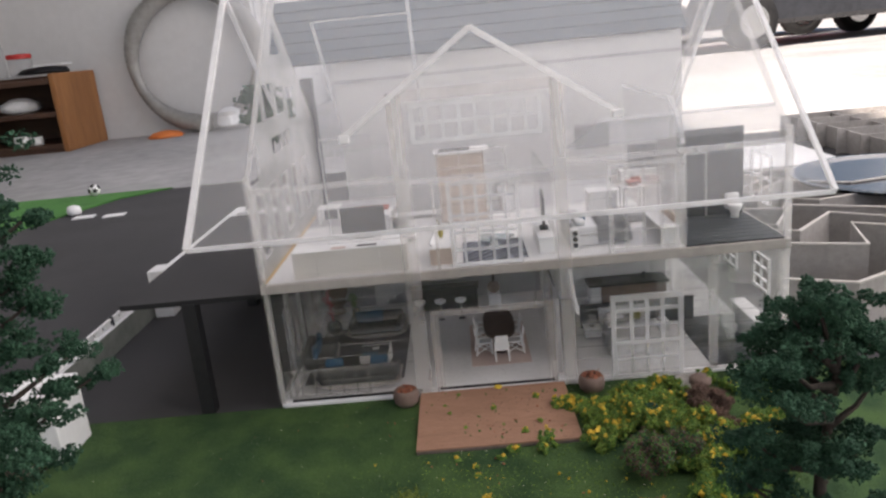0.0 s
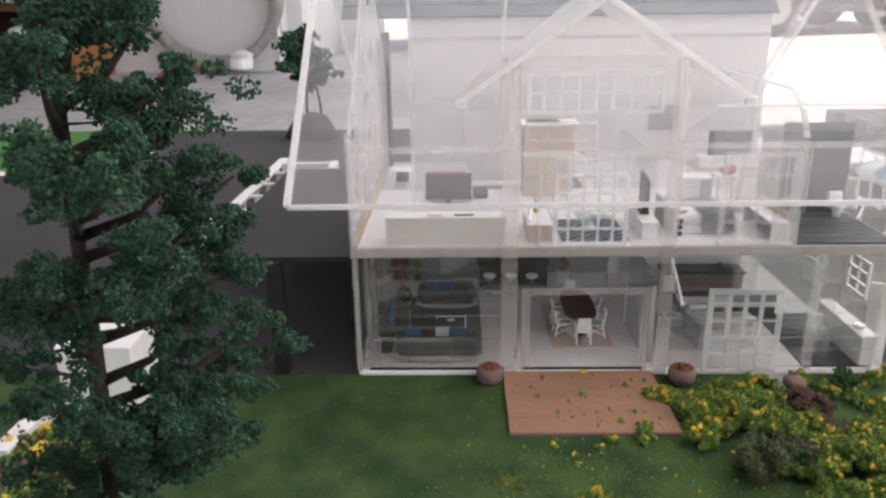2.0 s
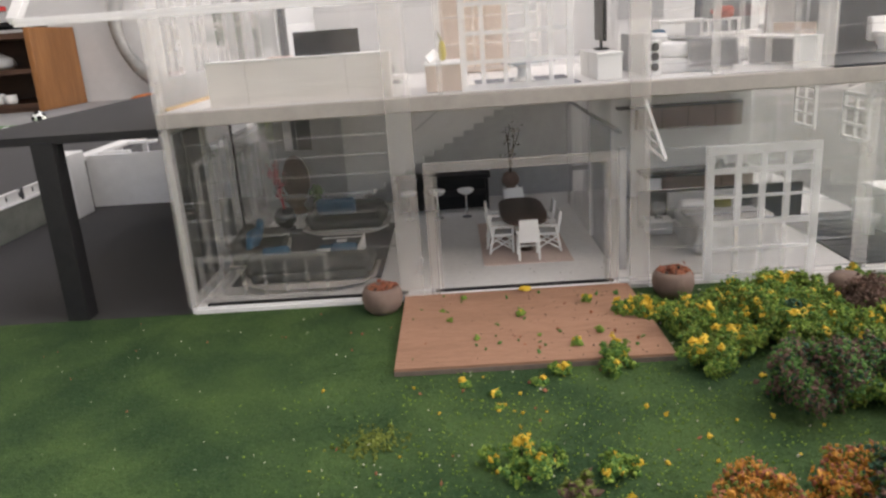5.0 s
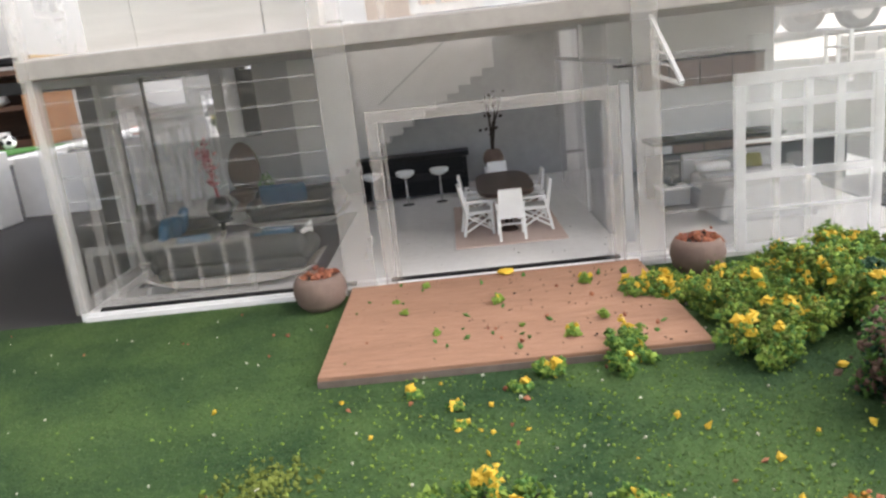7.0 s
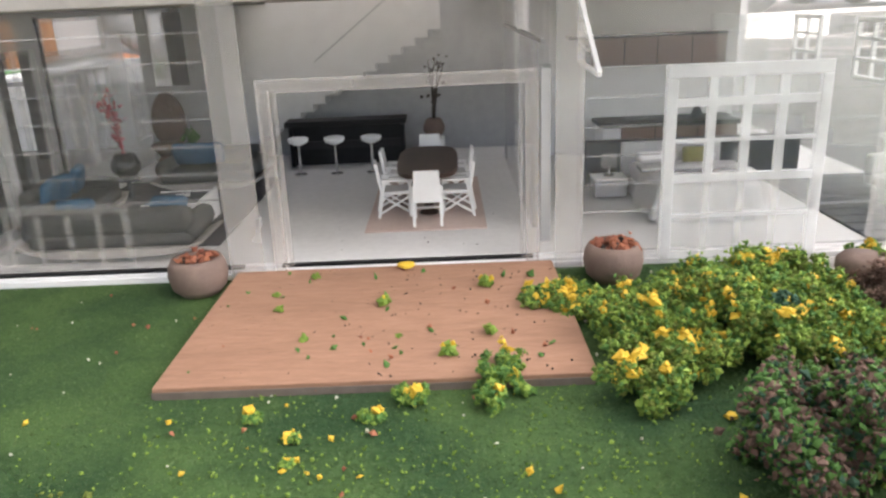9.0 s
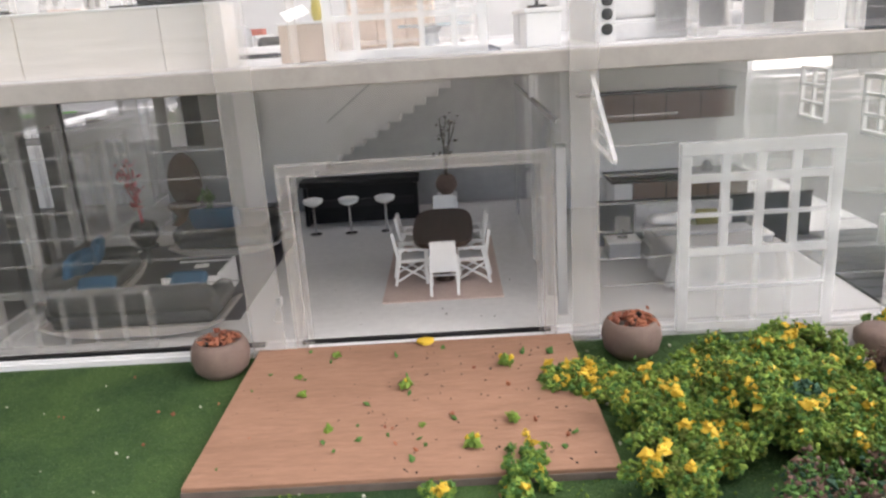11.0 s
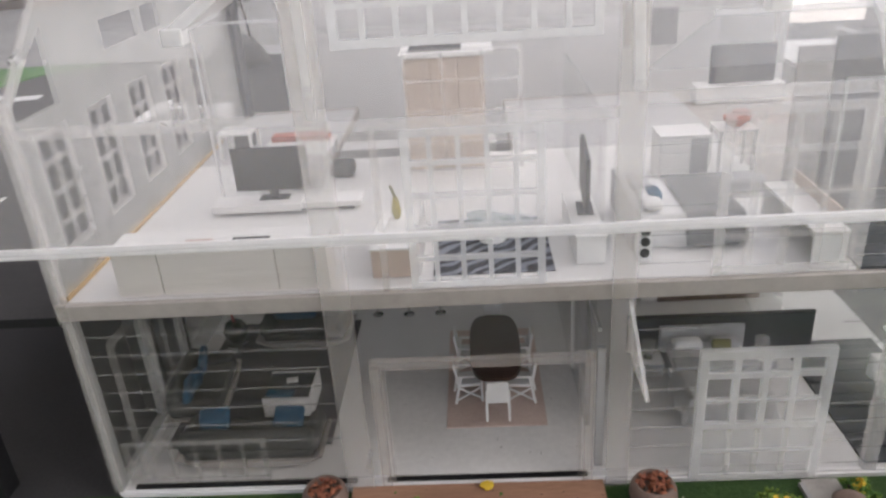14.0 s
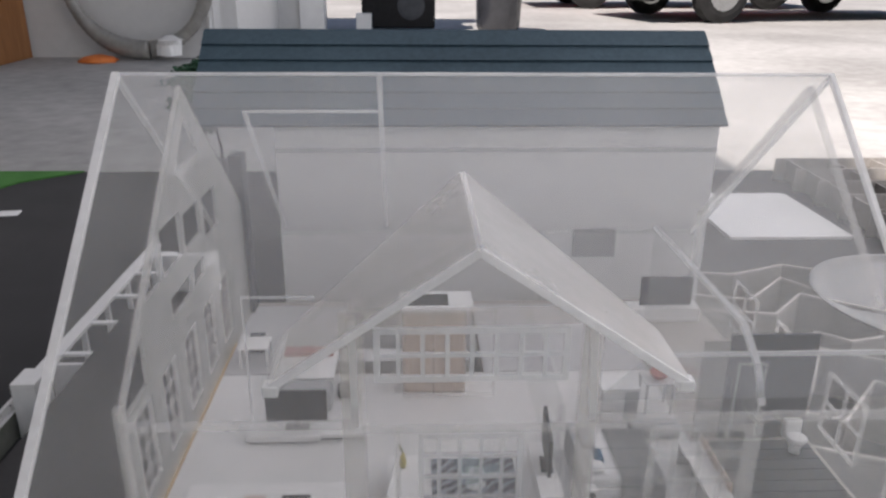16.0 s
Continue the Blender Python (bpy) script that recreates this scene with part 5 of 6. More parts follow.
def tv(at, turn, w, h, label):
    t = thing("television", at, label, "television", turn=turn)
    part("screen", box(-w / 2, w / 2, -0.008, 0.012, 0.045, 0.045 + h, 0.003), BLACK, t)
    part("foot", box(-w * 0.2, w * 0.2, -0.035, 0.035, 0, 0.008, 0.002), BLACK, t)
    part("neck", box(-0.02, 0.02, -0.006, 0.006, 0.008, 0.05), BLACK, t)


m = thing("media_bench", (0.0, 0.0, Z2), "low white media bench in the room's middle", "bench")
part("board", box(0.38, 0.84, 0.85, 1.0, 0.02, 0.06, 0.004), WHITE, m)
part("board", box(0.84, 1.14, 0.88, 1.02, 0.02, 0.05, 0.004), WHITE, m)
part("foot", box(0.40, 1.1, 0.9, 0.98, 0.0, 0.02), DARKCOL, m)
tv((0.69, 0.95, Z2 + 0.06), 0, 0.385, 0.225, "black flat television on the low media bench")
tv((2.195, 0.42, Z2 + 0.135), 86, 0.36, 0.24, "thin black television standing on the white unit")


def desk(at, w, d, h, label, mat):
    t = thing("desk", at, label, "desk")
    part("top", box(-w / 2, w / 2, -d / 2, d / 2, h - 0.012, h, 0.002), mat, t)
    for x in (-w / 2 + 0.012, w / 2 - 0.012):
        for y in (-d / 2 + 0.012, d / 2 - 0.012):
            part("leg", box(x - 0.008, x + 0.008, y - 0.008, y + 0.008, 0, h - 0.012), mat, t)


desk((0.24, 1.92, Z2), 0.22, 0.2, 0.16, "small white desk with thin legs", WHITE)
solid("dark_console", box(-0.06, 0.06, -0.05, 0.05, 0, 0.13, 0.006), DARKCOL, (0.22, 2.1, Z2), "dark grey console behind the small desk", "console")
desk((0.66, 1.70, Z2), 0.42, 0.42, 0.10, "low white table at the back of the room", WHITE)
solid("red_box", box(-0.18, 0.18, -0.05, 0.05, 0, 0.035, 0.006), FADED, (0.655, 1.85, Z2 + 0.101), "faded red box on the low table", "box")
solid("pouf", box(-0.07, 0.07, -0.06, 0.06, 0, 0.09, 0.025), SOFA, (0.97, 1.42, Z2), "dark rounded seat beside the partition", "pouf", smooth=True)
solid("grey_sofa", box(-0.18, 0.18, -0.1, 0.1, 0, 0.15, 0.03), GREYLINEN, (0.70, 1.30, Z2), "grey upholstered bench behind the television", "sofa", smooth=True)

c = thing("beige_counter", (1.285, 0.105, Z2), "low beige counter beside the rug", "counter")
part("body", box(0, 0.18, 0, 0.42, 0, 0.125, 0.004), BEIGE, c)
part("end_panel", box(0.185, 0.20, 0, 0.5, 0, 0.14), EDGE, c)
part("top", box(-0.005, 0.185, -0.005, 0.43, 0.125, 0.133, 0.002), WHITE, c)
bk = solid("leaning_book", box(-0.02, 0.02, -0.12, 0.12, 0, 0.012, 0.002), LINEN, label="white book leaning on the beige counter", category="book")
bk.matrix_world = pose(1.31 * K, 0.27 * K, (Z2 + 0.16) * K, 12, 52, 0)
v = thing("yellow_vase", (1.37, 0.42, Z2 + 0.1335), "slim yellow and green vase on the beige counter", "vase")
part("body", lathe([(0.012, 0), (0.022, 0.03), (0.016, 0.08), (0.01, 0.10)], 14), VASE, v, smooth=True)
part("stem", tube([(0, 0, 0.1), (-0.01, 0.01, 0.12), (-0.02, 0.01, 0.15)], 0.007, 6), OLIVE, v)
solid("wave_rug", box(-0.25, 0.25, -0.285, 0.285, 0, 0.006, 0.002), RUG, (1.785, 0.385, Z2), "black and white wave-patterned rug", "rug")


def glass_table():
    t = thing("glass_table", (1.79, 0.43, Z2 + 0.006), "rounded triangular glass coffee table on the rug", "table")
    tri = []
    for k in range(36):
        a = 2 * math.pi * k / 36
        r = 0.105 + 0.03 * math.cos(3 * a)
        tri.append((1.25 * r * math.cos(a), r * math.sin(a)))
    part("glass_top", prism(tri, "z", 0.085, 0.095), GLASS_BLUE, t)
    part("base", lathe([(0.06, 0), (0.035, 0.02), (0.03, 0.06), (0.05, 0.085)], 14), LINEN, t)


glass_table()
u = thing("white_unit", (2.19, 0.40, Z2), "low white television unit with drawers", "cabinet")
part("body", box(-0.065, 0.055, -0.25, 0.25, 0.0, 0.115, 0.004), WHITE, u)
part("top", box(-0.07, 0.06, -0.255, 0.255, 0.115, 0.13, 0.003), WHITE, u)
part("drawer_gap", box(-0.0665, -0.065, -0.002, 0.002, 0.01, 0.11), GREYWALL, u)
bed((2.83, 0.50, Z2), 0.46, 0.43, 0.15, "white bed with a grey blanket on the upper floor", True, 0.20, 90)
solid("blue_pillow", box(-0.03, 0.03, -0.055, 0.055, 0, 0.06, 0.018), TEAL, (2.49, 0.42, Z2 + 0.155), "small blue pillow on the white bed", "pillow", smooth=True)
sp = thing("loudspeaker", (2.40, 0.17, Z2), "small black and white loudspeaker", "loudspeaker")
part("body", box(-0.03, 0.03, -0.03, 0.03, 0, 0.17, 0.004), WHITE, sp)
for z in (0.045, 0.095, 0.14):
    cone = part("cone", lathe([(0.02, 0), (0.02, 0.006), (0.012, 0.008)], 14), BLACK, sp, "black speaker cone")
    cone.matrix_basis = pose(0, -0.03 * K, z * K, 90)
lw = thing("wall_desk", (3.095, 0.0, Z2), "long white desk with solid ends along the clear partition", "desk")
part("top", box(-0.07, 0.068, 0.04, 0.60, 0.137, 0.150, 0.002), WHITE, lw)
part("end_panel", box(-0.066, 0.064, 0.043, 0.058, 0.0, 0.1365), WHITE, lw)
part("end_panel", box(-0.066, 0.064, 0.582, 0.597, 0.0, 0.1365), WHITE, lw)
# grey panel put where the desk's open underside lies in shade
part("back_panel", box(0.052, 0.064, 0.0585, 0.5815, 0.0, 0.1365), GREYWALL, lw, "back panel greyed for the shade under the desk")
part("splash_board", box(0.060, 0.070, 0.13, 0.60, 0.1505, 0.205), BEIGE, lw, "pinkish beige splash board")
solid("grey_bench", box(-0.16, 0.16, -0.07, 0.07, 0, 0.08, 0.02), GREYLINEN, (2.98, 0.90, Z2), "grey bench behind the white desk", "bench", smooth=True)


ch = thing("drawer_chest", (2.79, 1.05, Z2), "white chest of drawers behind the bed", "chest of drawers")
part("body", box(-0.125, 0.125, 0.0, 0.18, 0.0, 0.235, 0.003), WHITE, ch)
part("top", box(-0.13, 0.13, -0.012, 0.185, 0.2355, 0.25, 0.002), WHITE, ch)
for z in (0.012, 0.087, 0.162):
    part("drawer", box(-0.118, 0.02, -0.008, -0.0005, z, z + 0.066, 0.002), WHITE, ch)
part("niche_panel", box(0.03, 0.118, -0.004, -0.0005, 0.012, 0.228), GREYLINEN, ch, "grey side panel")
solid("red_bowl", lathe([(0.03, 0), (0.06, 0.03), (0.065, 0.05), (0.055, 0.05)], 16), FADED, (3.08, 1.19, Z2 + 0.241), "small red bowl on the white table", "bowl", smooth=True)
desk((3.075, 1.20, Z2), 0.2, 0.18, 0.24, "small white side table with thin legs", WHITE)
solid("red_cushion", box(-0.05, 0.05, -0.03, 0.03, 0, 0.07, 0.022), FADED, (3.125, 1.25, Z2 + 0.241), "plump dark red cushion on the white table", "cushion", smooth=True)
solid("grey_screen", box(-0.22, 0.22, -0.012, 0.012, 0, 0.26, 0.004), DARKCOL, (3.58, 2.6, Z2 + 0.121), "dark grey framed panel on the upper back wall", "panel")
solid("screen_shelf", box(-0.30, 0.30, -0.08, 0.08, 0, 0.12, 0.004), WHITE, (3.56, 2.6, Z2), "white low cupboard below the grey panel", "cupboard")
wb = thing("wardrobe", (1.575, 1.45, Z2), "beige panelled wardrobe with a white top", "wardrobe")
part("body", box(-0.22, 0.22, 0.0, 0.26, 0, 0.63), BEIGE, wb)
for x in (-0.147, 0.0, 0.147):
    part("door_panel", box(x - 0.07, x + 0.07, -0.008, 0, 0.01, 0.62, 0.002), BEIGE, wb)
tp = part("top", box(-0.24, 0.27, -0.02, 0.28, 0.63, 0.655, 0.004), WHITE, wb, "white top board")
part("dark_inset", box(-0.19, 0.10, 0.04, 0.22, 0.656, 0.66), BLACK, tp, "black inset in the top board")
window_frame(wb, "lattice", "y", -0.22, 0.42, 0.02, 0.69, -0.09, 3, 4, 0.022, mat=SLIM)
sw = thing("slate_wall", (3.66, 0.86, Z2 - 0.004), "dark slate-blue bathroom wall with a pale door frame", "wall")
part("wall_panel", box(-0.28, 0.27, -0.012, 0.012, 0, 0.74), DARKPLANK, sw)
part("pale_panel", box(-0.445, -0.284, -0.010, 0.010, 0, 0.70), CARD, sw, "grey-brown panel beside the slate")
for x0, x1, z0, z1 in ((-0.22, -0.205, 0, 0.55), (-0.05, -0.035, 0, 0.55), (-0.205, -0.05, 0.535, 0.55)):
    part("door_frame", box(x0, x1, -0.02, -0.0125, z0, z1), EDGE, sw)


# ---- the cardboard trays beside the house ----
def folded(pts, thick, z0, z1):
    """An upright strip folded along a zigzag line."""
    ps = [Vector((x, y, 0)) for x, y in pts]
    sides = []
    for i, p in enumerate(ps):
        way = (ps[min(i + 1, len(ps) - 1)] - ps[max(i - 1, 0)]).normalized()
        sides.append(Vector((-way.y, way.x, 0)) * thick / 2)
    outline = [(p + n).to_2d() for p, n in zip(ps, sides)] + [(p - n).to_2d() for p, n in zip(ps[::-1], sides[::-1])]
    b = bmesh.new()
    rows = [[b.verts.new((q.x, q.y, z)) for q in outline] for z in (z0, z1)]
    n, m = len(outline), len(ps)
    for i in range(n):
        k = (i + 1) % n
        b.faces.new((rows[0][i], rows[0][k], rows[1][k], rows[1][i]))
    for r in rows:
        for i in range(m - 1):
            b.faces.new((r[i], r[i + 1], r[n - 2 - i], r[n - 1 - i]))
    return b


def cardboard():
    c = thing("cardboard_dividers", (0, 0, 0), "tangle of folded grey cardboard dividers beside the house", "cardboard")
    rng = random.Random(11)
    for row in range(8):
        y = 0.75 + 0.62 * row
        x = 4.22 + 0.1 * (row % 2)
        pts = [(x, y)]
        side = 1
        while x < 7.4 + 0.35 * row:
            x += rng.uniform(0.18, 0.95)
            side = -side
            pts.append((x, y + side * rng.uniform(0.05, 0.42)))
        h = rng.uniform(0.42, 0.6)
        s = part("divider", folded(pts, 0.022, 0.0, h), CARD, c)
        part("torn_rim", folded(pts, 0.034, h, h + 0.014), CARDTOP, s, "pale torn upper edge")
    g = thing("divider_grid", (0, 0, 0), "grid of grey cardboard dividers in a tray", "cardboard")
    for k in range(6):
        part("divider", bar((8.35, 6.6 + 0.8 * k, 0.22), (12.8, 6.7 + 0.8 * k, 0.22), 0.03, 0.44), CARD, g)
    for k in range(6):
        part("divider", bar((8.5 + k * 0.83, 6.5, 0.20), (8.6 + k * 0.83, 10.75, 0.20), 0.03, 0.40), CARD, g)


cardboard()
d = thing("black_dish", (7.15, 4.05, 0.42), "shallow round black dish resting on the cardboard", "dish")
part("bowl", lathe([(0.9, 0), (1.25, 0.05), (1.31, 0.10), (1.27, 0.10), (1.1, 0.075), (0.5, 0.07)], 56), GLOSSY, d)
# white plate added to stand for brightly lit ground behind the dividers
solid("white_board", box(6.2, 8.1, 7.3, 9.6, 0.001, 0.05, 0.005), WHITE, label="large white plate standing for a bright lit patch behind the dividers", category="board")


# ---- the garden ----
deck = thing("wooden_deck", (0, 0, 0), "reddish brown wooden deck before the wide opening", "deck")
part("deck_board", box(1.105, 2.235, -0.872, -0.015, 0.0, 0.034, 0.003), DECK, deck)
part("front_edge", box(1.104, 2.236, -0.876, -0.8725, 0.0, 0.022), DECKEDGE, deck, "grey cut edge")


def clay_pot(x, y, r):
    p = thing("clay_pot", (x, y, 0.002), "round clay pot with dry red leaves beside the deck", "plant pot", "clay pots by the opening")
    part("pot", lathe([(r * 0.62, 0), (r * 0.9, r * 0.28), (r, r * 0.72), (r * 0.95, r * 1.05), (r * 0.82, r * 1.28), (r * 0.70, r * 1.28), (r * 0.78, r * 0.95), (r * 0.5, r * 0.92)], 36), CLAY, p, smooth=True)
    rng = np.random.default_rng(int(100 * x))
    c = rng.normal(0, r * 0.38, (90, 3)) * [1, 1, 0.35] + [0, 0, r * 1.18]
    c = c[np.hypot(c[:, 0], c[:, 1]) < r * 0.72]
    crumbs("dry_leaves", c, r * 0.11, REDLEAF, p, 4)
    crumbs("dry_moss", c[::4] + [0, 0, -r * 0.05], r * 0.14, BARK, p, 5)


clay_pot(1.0, -0.125, 0.102)
clay_pot(2.425, -0.15, 0.102)


def bush(name, x, y, r, h, mats, n, size, label, group, seed, flowers=None, nf=0):
    b = thing(name, (x, y, 0.0), label, "bush", group)
    h *= 0.86
    rng = np.random.default_rng(seed)
    lobes = rng.normal(0, r * 0.48, (9, 3)) * [1, 1, 0.0] + np.c_[np.zeros((9, 2)), rng.uniform(h * 0.3, h * 0.78, 9)]
    lobes[0] = (0, 0, h * 0.6)
    knots = lobes[rng.integers(0, 9, 60)] + ball_points(60, r * 0.52, seed + 1, min(1.2, h / r * 0.75), 0.35)
    pts = knots[rng.integers(0, 60, n)] + rng.normal(0, max(0.0035, r * 0.085), (n, 3))
    pts[:, 2] = np.clip(pts[:, 2], 0.008, None)
    stem = bmesh.new()
    for k in range(4):
        tube([(0, 0, 0), tuple(lobes[k] * [0.5, 0.5, 0.5]), tuple(lobes[k])], [0.014, 0.01, 0.006], 5, stem)
    part("stems", stem, BARK, b)
    share = np.array_split(pts, len(mats))
    for k, m in enumerate(mats):
        crumbs("foliage", share[k], size, m, b, seed + 2 + k)
    if flowers and nf:
        top = pts[np.argsort(pts[:, 2] + rng.normal(0, h * 0.25, n))[-max(3, n // 3):]]
        heads = rng.permutation(top)[:max(1, nf // 7)]
        spots = heads[rng.integers(0, len(heads), nf)] + rng.normal(0, size * 1.1, (nf, 3)) + [0, 0, size * 0.6]
        crumbs("flower_mass", spots, size * 1.6, flowers, b, seed + 9)
    return b


YL = "low yellow-green flowering bush on the lawn"
k = 0
for x, y, r, h in ((2.17, -0.36, 0.10, 0.075), (2.30, -0.44, 0.12, 0.08), (2.42, -0.58, 0.16, 0.15), (2.57, -0.42, 0.15, 0.11), (2.62, -0.68, 0.20, 0.25), (2.74, -0.45, 0.16, 0.16), (2.84, -0.66, 0.16, 0.18),
                   (2.92, -0.30, 0.14, 0.13), (2.98, -0.50, 0.13, 0.12), (2.47, -0.82, 0.14, 0.16), (2.35, -0.73, 0.14, 0.17), (2.40, -0.92, 0.12, 0.12), (2.72, -0.88, 0.15, 0.18), (3.12, -0.98, 0.15, 0.15), (2.92, -0.90, 0.17, 0.20), (3.03, -1.15, 0.19, 0.20), (2.86, -1.30, 0.15, 0.15), (3.25, -1.30, 0.2, 0.2), (3.45, -1.05, 0.18, 0.16)):
    bush("flower_bush", x, y, r, h, (LEAF, OLIVELEAF, LEAF, LEAF2), int(38000 * r), 0.0062, YL, "flower bushes", 20 + 7 * k, YELLOW, int(950 * r))
    k += 1
for x, y, r, h in ((2.0, -0.86, 0.065, 0.10), (1.96, -0.95, 0.045, 0.06), (3.30, -0.14, 0.09, 0.11), (3.42, -0.30, 0.09, 0.10), (3.62, -0.42, 0.1, 0.1), (3.85, -0.2, 0.1, 0.12),
                   (1.55, -1.57, 0.085, 0.08), (1.83, -1.63, 0.06, 0.08), (3.7, -0.62, 0.1, 0.09), (3.55, -0.8, 0.12, 0.1), (2.82, -1.62, 0.13, 0.14), (3.04, -1.58, 0.15, 0.15), (3.20, -1.84, 0.16, 0.13), (1.72, -2.17, 0.075, 0.09),
                   (1.68, -1.0, 0.022, 0.02), (1.50, -1.09, 0.012, 0.018), (1.39, -1.0, 0.014, 0.016), (1.51, -1.18, 0.009, 0.012), (1.765, -0.92, 0.042, 0.05)):
    bush("flower_tuft", x, y, r, h, (LEAF, LEAF2), int(20000 * r) + 20, 0.0058, "small tuft of yellow-green flowering plants on the lawn", "flower tufts", 200 + 5 * k, YELLOW, int(480 * r) + 2)
    k += 1
for x, y, r, h in ((2.15, -1.86, 0.14, 0.15), (2.42, -1.82, 0.13, 0.17), (2.28, -2.0, 0.14, 0.15)):
    bush("orange_bush", x, y, r, h, (ORANGE, OLIVELEAF, REDLEAF, ORANGE), 4600, 0.0062, "bush thick with small orange flowers", "orange bushes", 400 + 3 * k)
    k += 1
bush("dark_bush", 2.60, -2.02, 0.19, 0.27, (NEEDLE, OLIVELEAF, NEEDLE, PLUM), 9500, 0.0068, "dark blue-green bush with a few orange flowers", "bushes", 541, ORANGE, 46)
bush("dark_bush", 1.68, -1.80, 0.065, 0.12, (OLIVELEAF, PLUM), 700, 0.0085, "small dark olive bush on the lawn", "bushes", 551)
bush("red_bush", 3.10, -2.28, 0.11, 0.12, (REDLEAF, LEAF2, FADED), 1200, 0.0085, "small bush with red flowers", "bushes", 561)
bush("plum_bush", 3.14, -0.64, 0.17, 0.27, (PLUM, PLUM, PLUM), 8000, 0.0066, "rounded dark plum-red bush", "plum bushes", 501)
bush("plum_bush", 2.61, -1.26, 0.21, 0.28, (LEAF2, PLUM, NEEDLE, PLUM, LEAF2), 17000, 0.0064, "rounded plum-red and dark green bush", "plum bushes", 511)
bush("blue_bush", 3.60, -0.20, 0.10, 0.15, (NEEDLE, LEAF2), 900, 0.0085, "small blue-green bush near the house", "bushes", 521)
bush("blue_bush", 2.71, -0.77, 0.07, 0.27, (NEEDLE, NEEDLE), 800, 0.008, "small dark blue-green bush among the flowers", "bushes", 531)
for x, y in ((2.33, -0.99), (2.50, -1.06)):
    solid("fallen_flower", lathe([(0.006, 0), (0.014, 0.005), (0.012, 0.013), (0.004, 0.016)], 9, wobble=0.4), YELLOW, (x, y, 0.003), "single fallen yellow flower on the lawn", "flower", "fallen flowers")
solid("small_clay_pot", lathe([(0.03, 0), (0.045, 0.025), (0.045, 0.04), (0.035, 0.05)], 18), CLAY, (1.74, -1.98, 0.002), "small brown pot on the lawn", "plant pot", smooth=True)
solid("small_clay_pot", lathe([(0.05, 0), (0.08, 0.04), (0.08, 0.07), (0.06, 0.09)], 18), CLAY, (3.22, -0.24, 0.002), "small brown pot on the lawn", "plant pot", smooth=True)
e = thing("lawn_edging", (0, 0, 0), "thin grey timber edging across the lawn", "edging")
part("edging_board", bar((3.09, -0.06, 0.012), (3.10, -0.62, 0.012), 0.02, 0.024), PLINTH, e)
part("edging_board", bar((3.10, -0.8, 0.012), (3.12, -1.05, 0.012), 0.02, 0.024), PLINTH, e)
solid("garden_path", box(3.105, 3.26, -0.40, -0.02, 0.0025, 0.006), CARD, label="narrow grey-brown path strip beside the edging", category="path", kind="structure")

# plants at the gate
p = thing("clay_bowl", (-1.70, -0.72, 0.002), "wide clay bowl with green plants beside the gate pillar", "plant pot")
part("bowl", lathe([(0.06, 0), (0.12, 0.05), (0.14, 0.10), (0.125, 0.10), (0.11, 0.07)], 28), CLAY, p, smooth=True)
crumbs("leaves", ball_points(160, 0.10, 77, 0.5, 0.3) + [0, 0, 0.11], 0.016, LEAF2, p, 78)
for x, y, r, h, s in ((-1.75, -0.98, 0.2, 0.12, 1), (-1.62, -1.25, 0.2, 0.13, 2), (-1.9, -1.45, 0.22, 0.13, 3), (-1.62, -1.65, 0.2, 0.11, 4), (-2.05, -1.1, 0.2, 0.12, 5), (-1.85, -1.85, 0.22, 0.13, 6)):
    bush("ground_cover", x, y, r, h, (LEAF, PLUM, LEAF2, PLUM), int(2600 * r), 0.016, "low yellowish ground cover beside the gate", "ground cover plants", 600 + 9 * s, YELLOW, 10)
bush("rear_shrub", -0.12, 3.42, 0.17, 0.95, (LEAF, LEAF2, OLIVELEAF), 5000, 0.010, "tall yellow-green shrub beside the rear wing", "bushes", 695, YELLOW, 120)
bush("grass_tuft", -1.52, -1.12, 0.09, 0.16, (LEAF2, LEAF), 160, 0.014, "upright green tuft beside the gate", "bushes", 690)


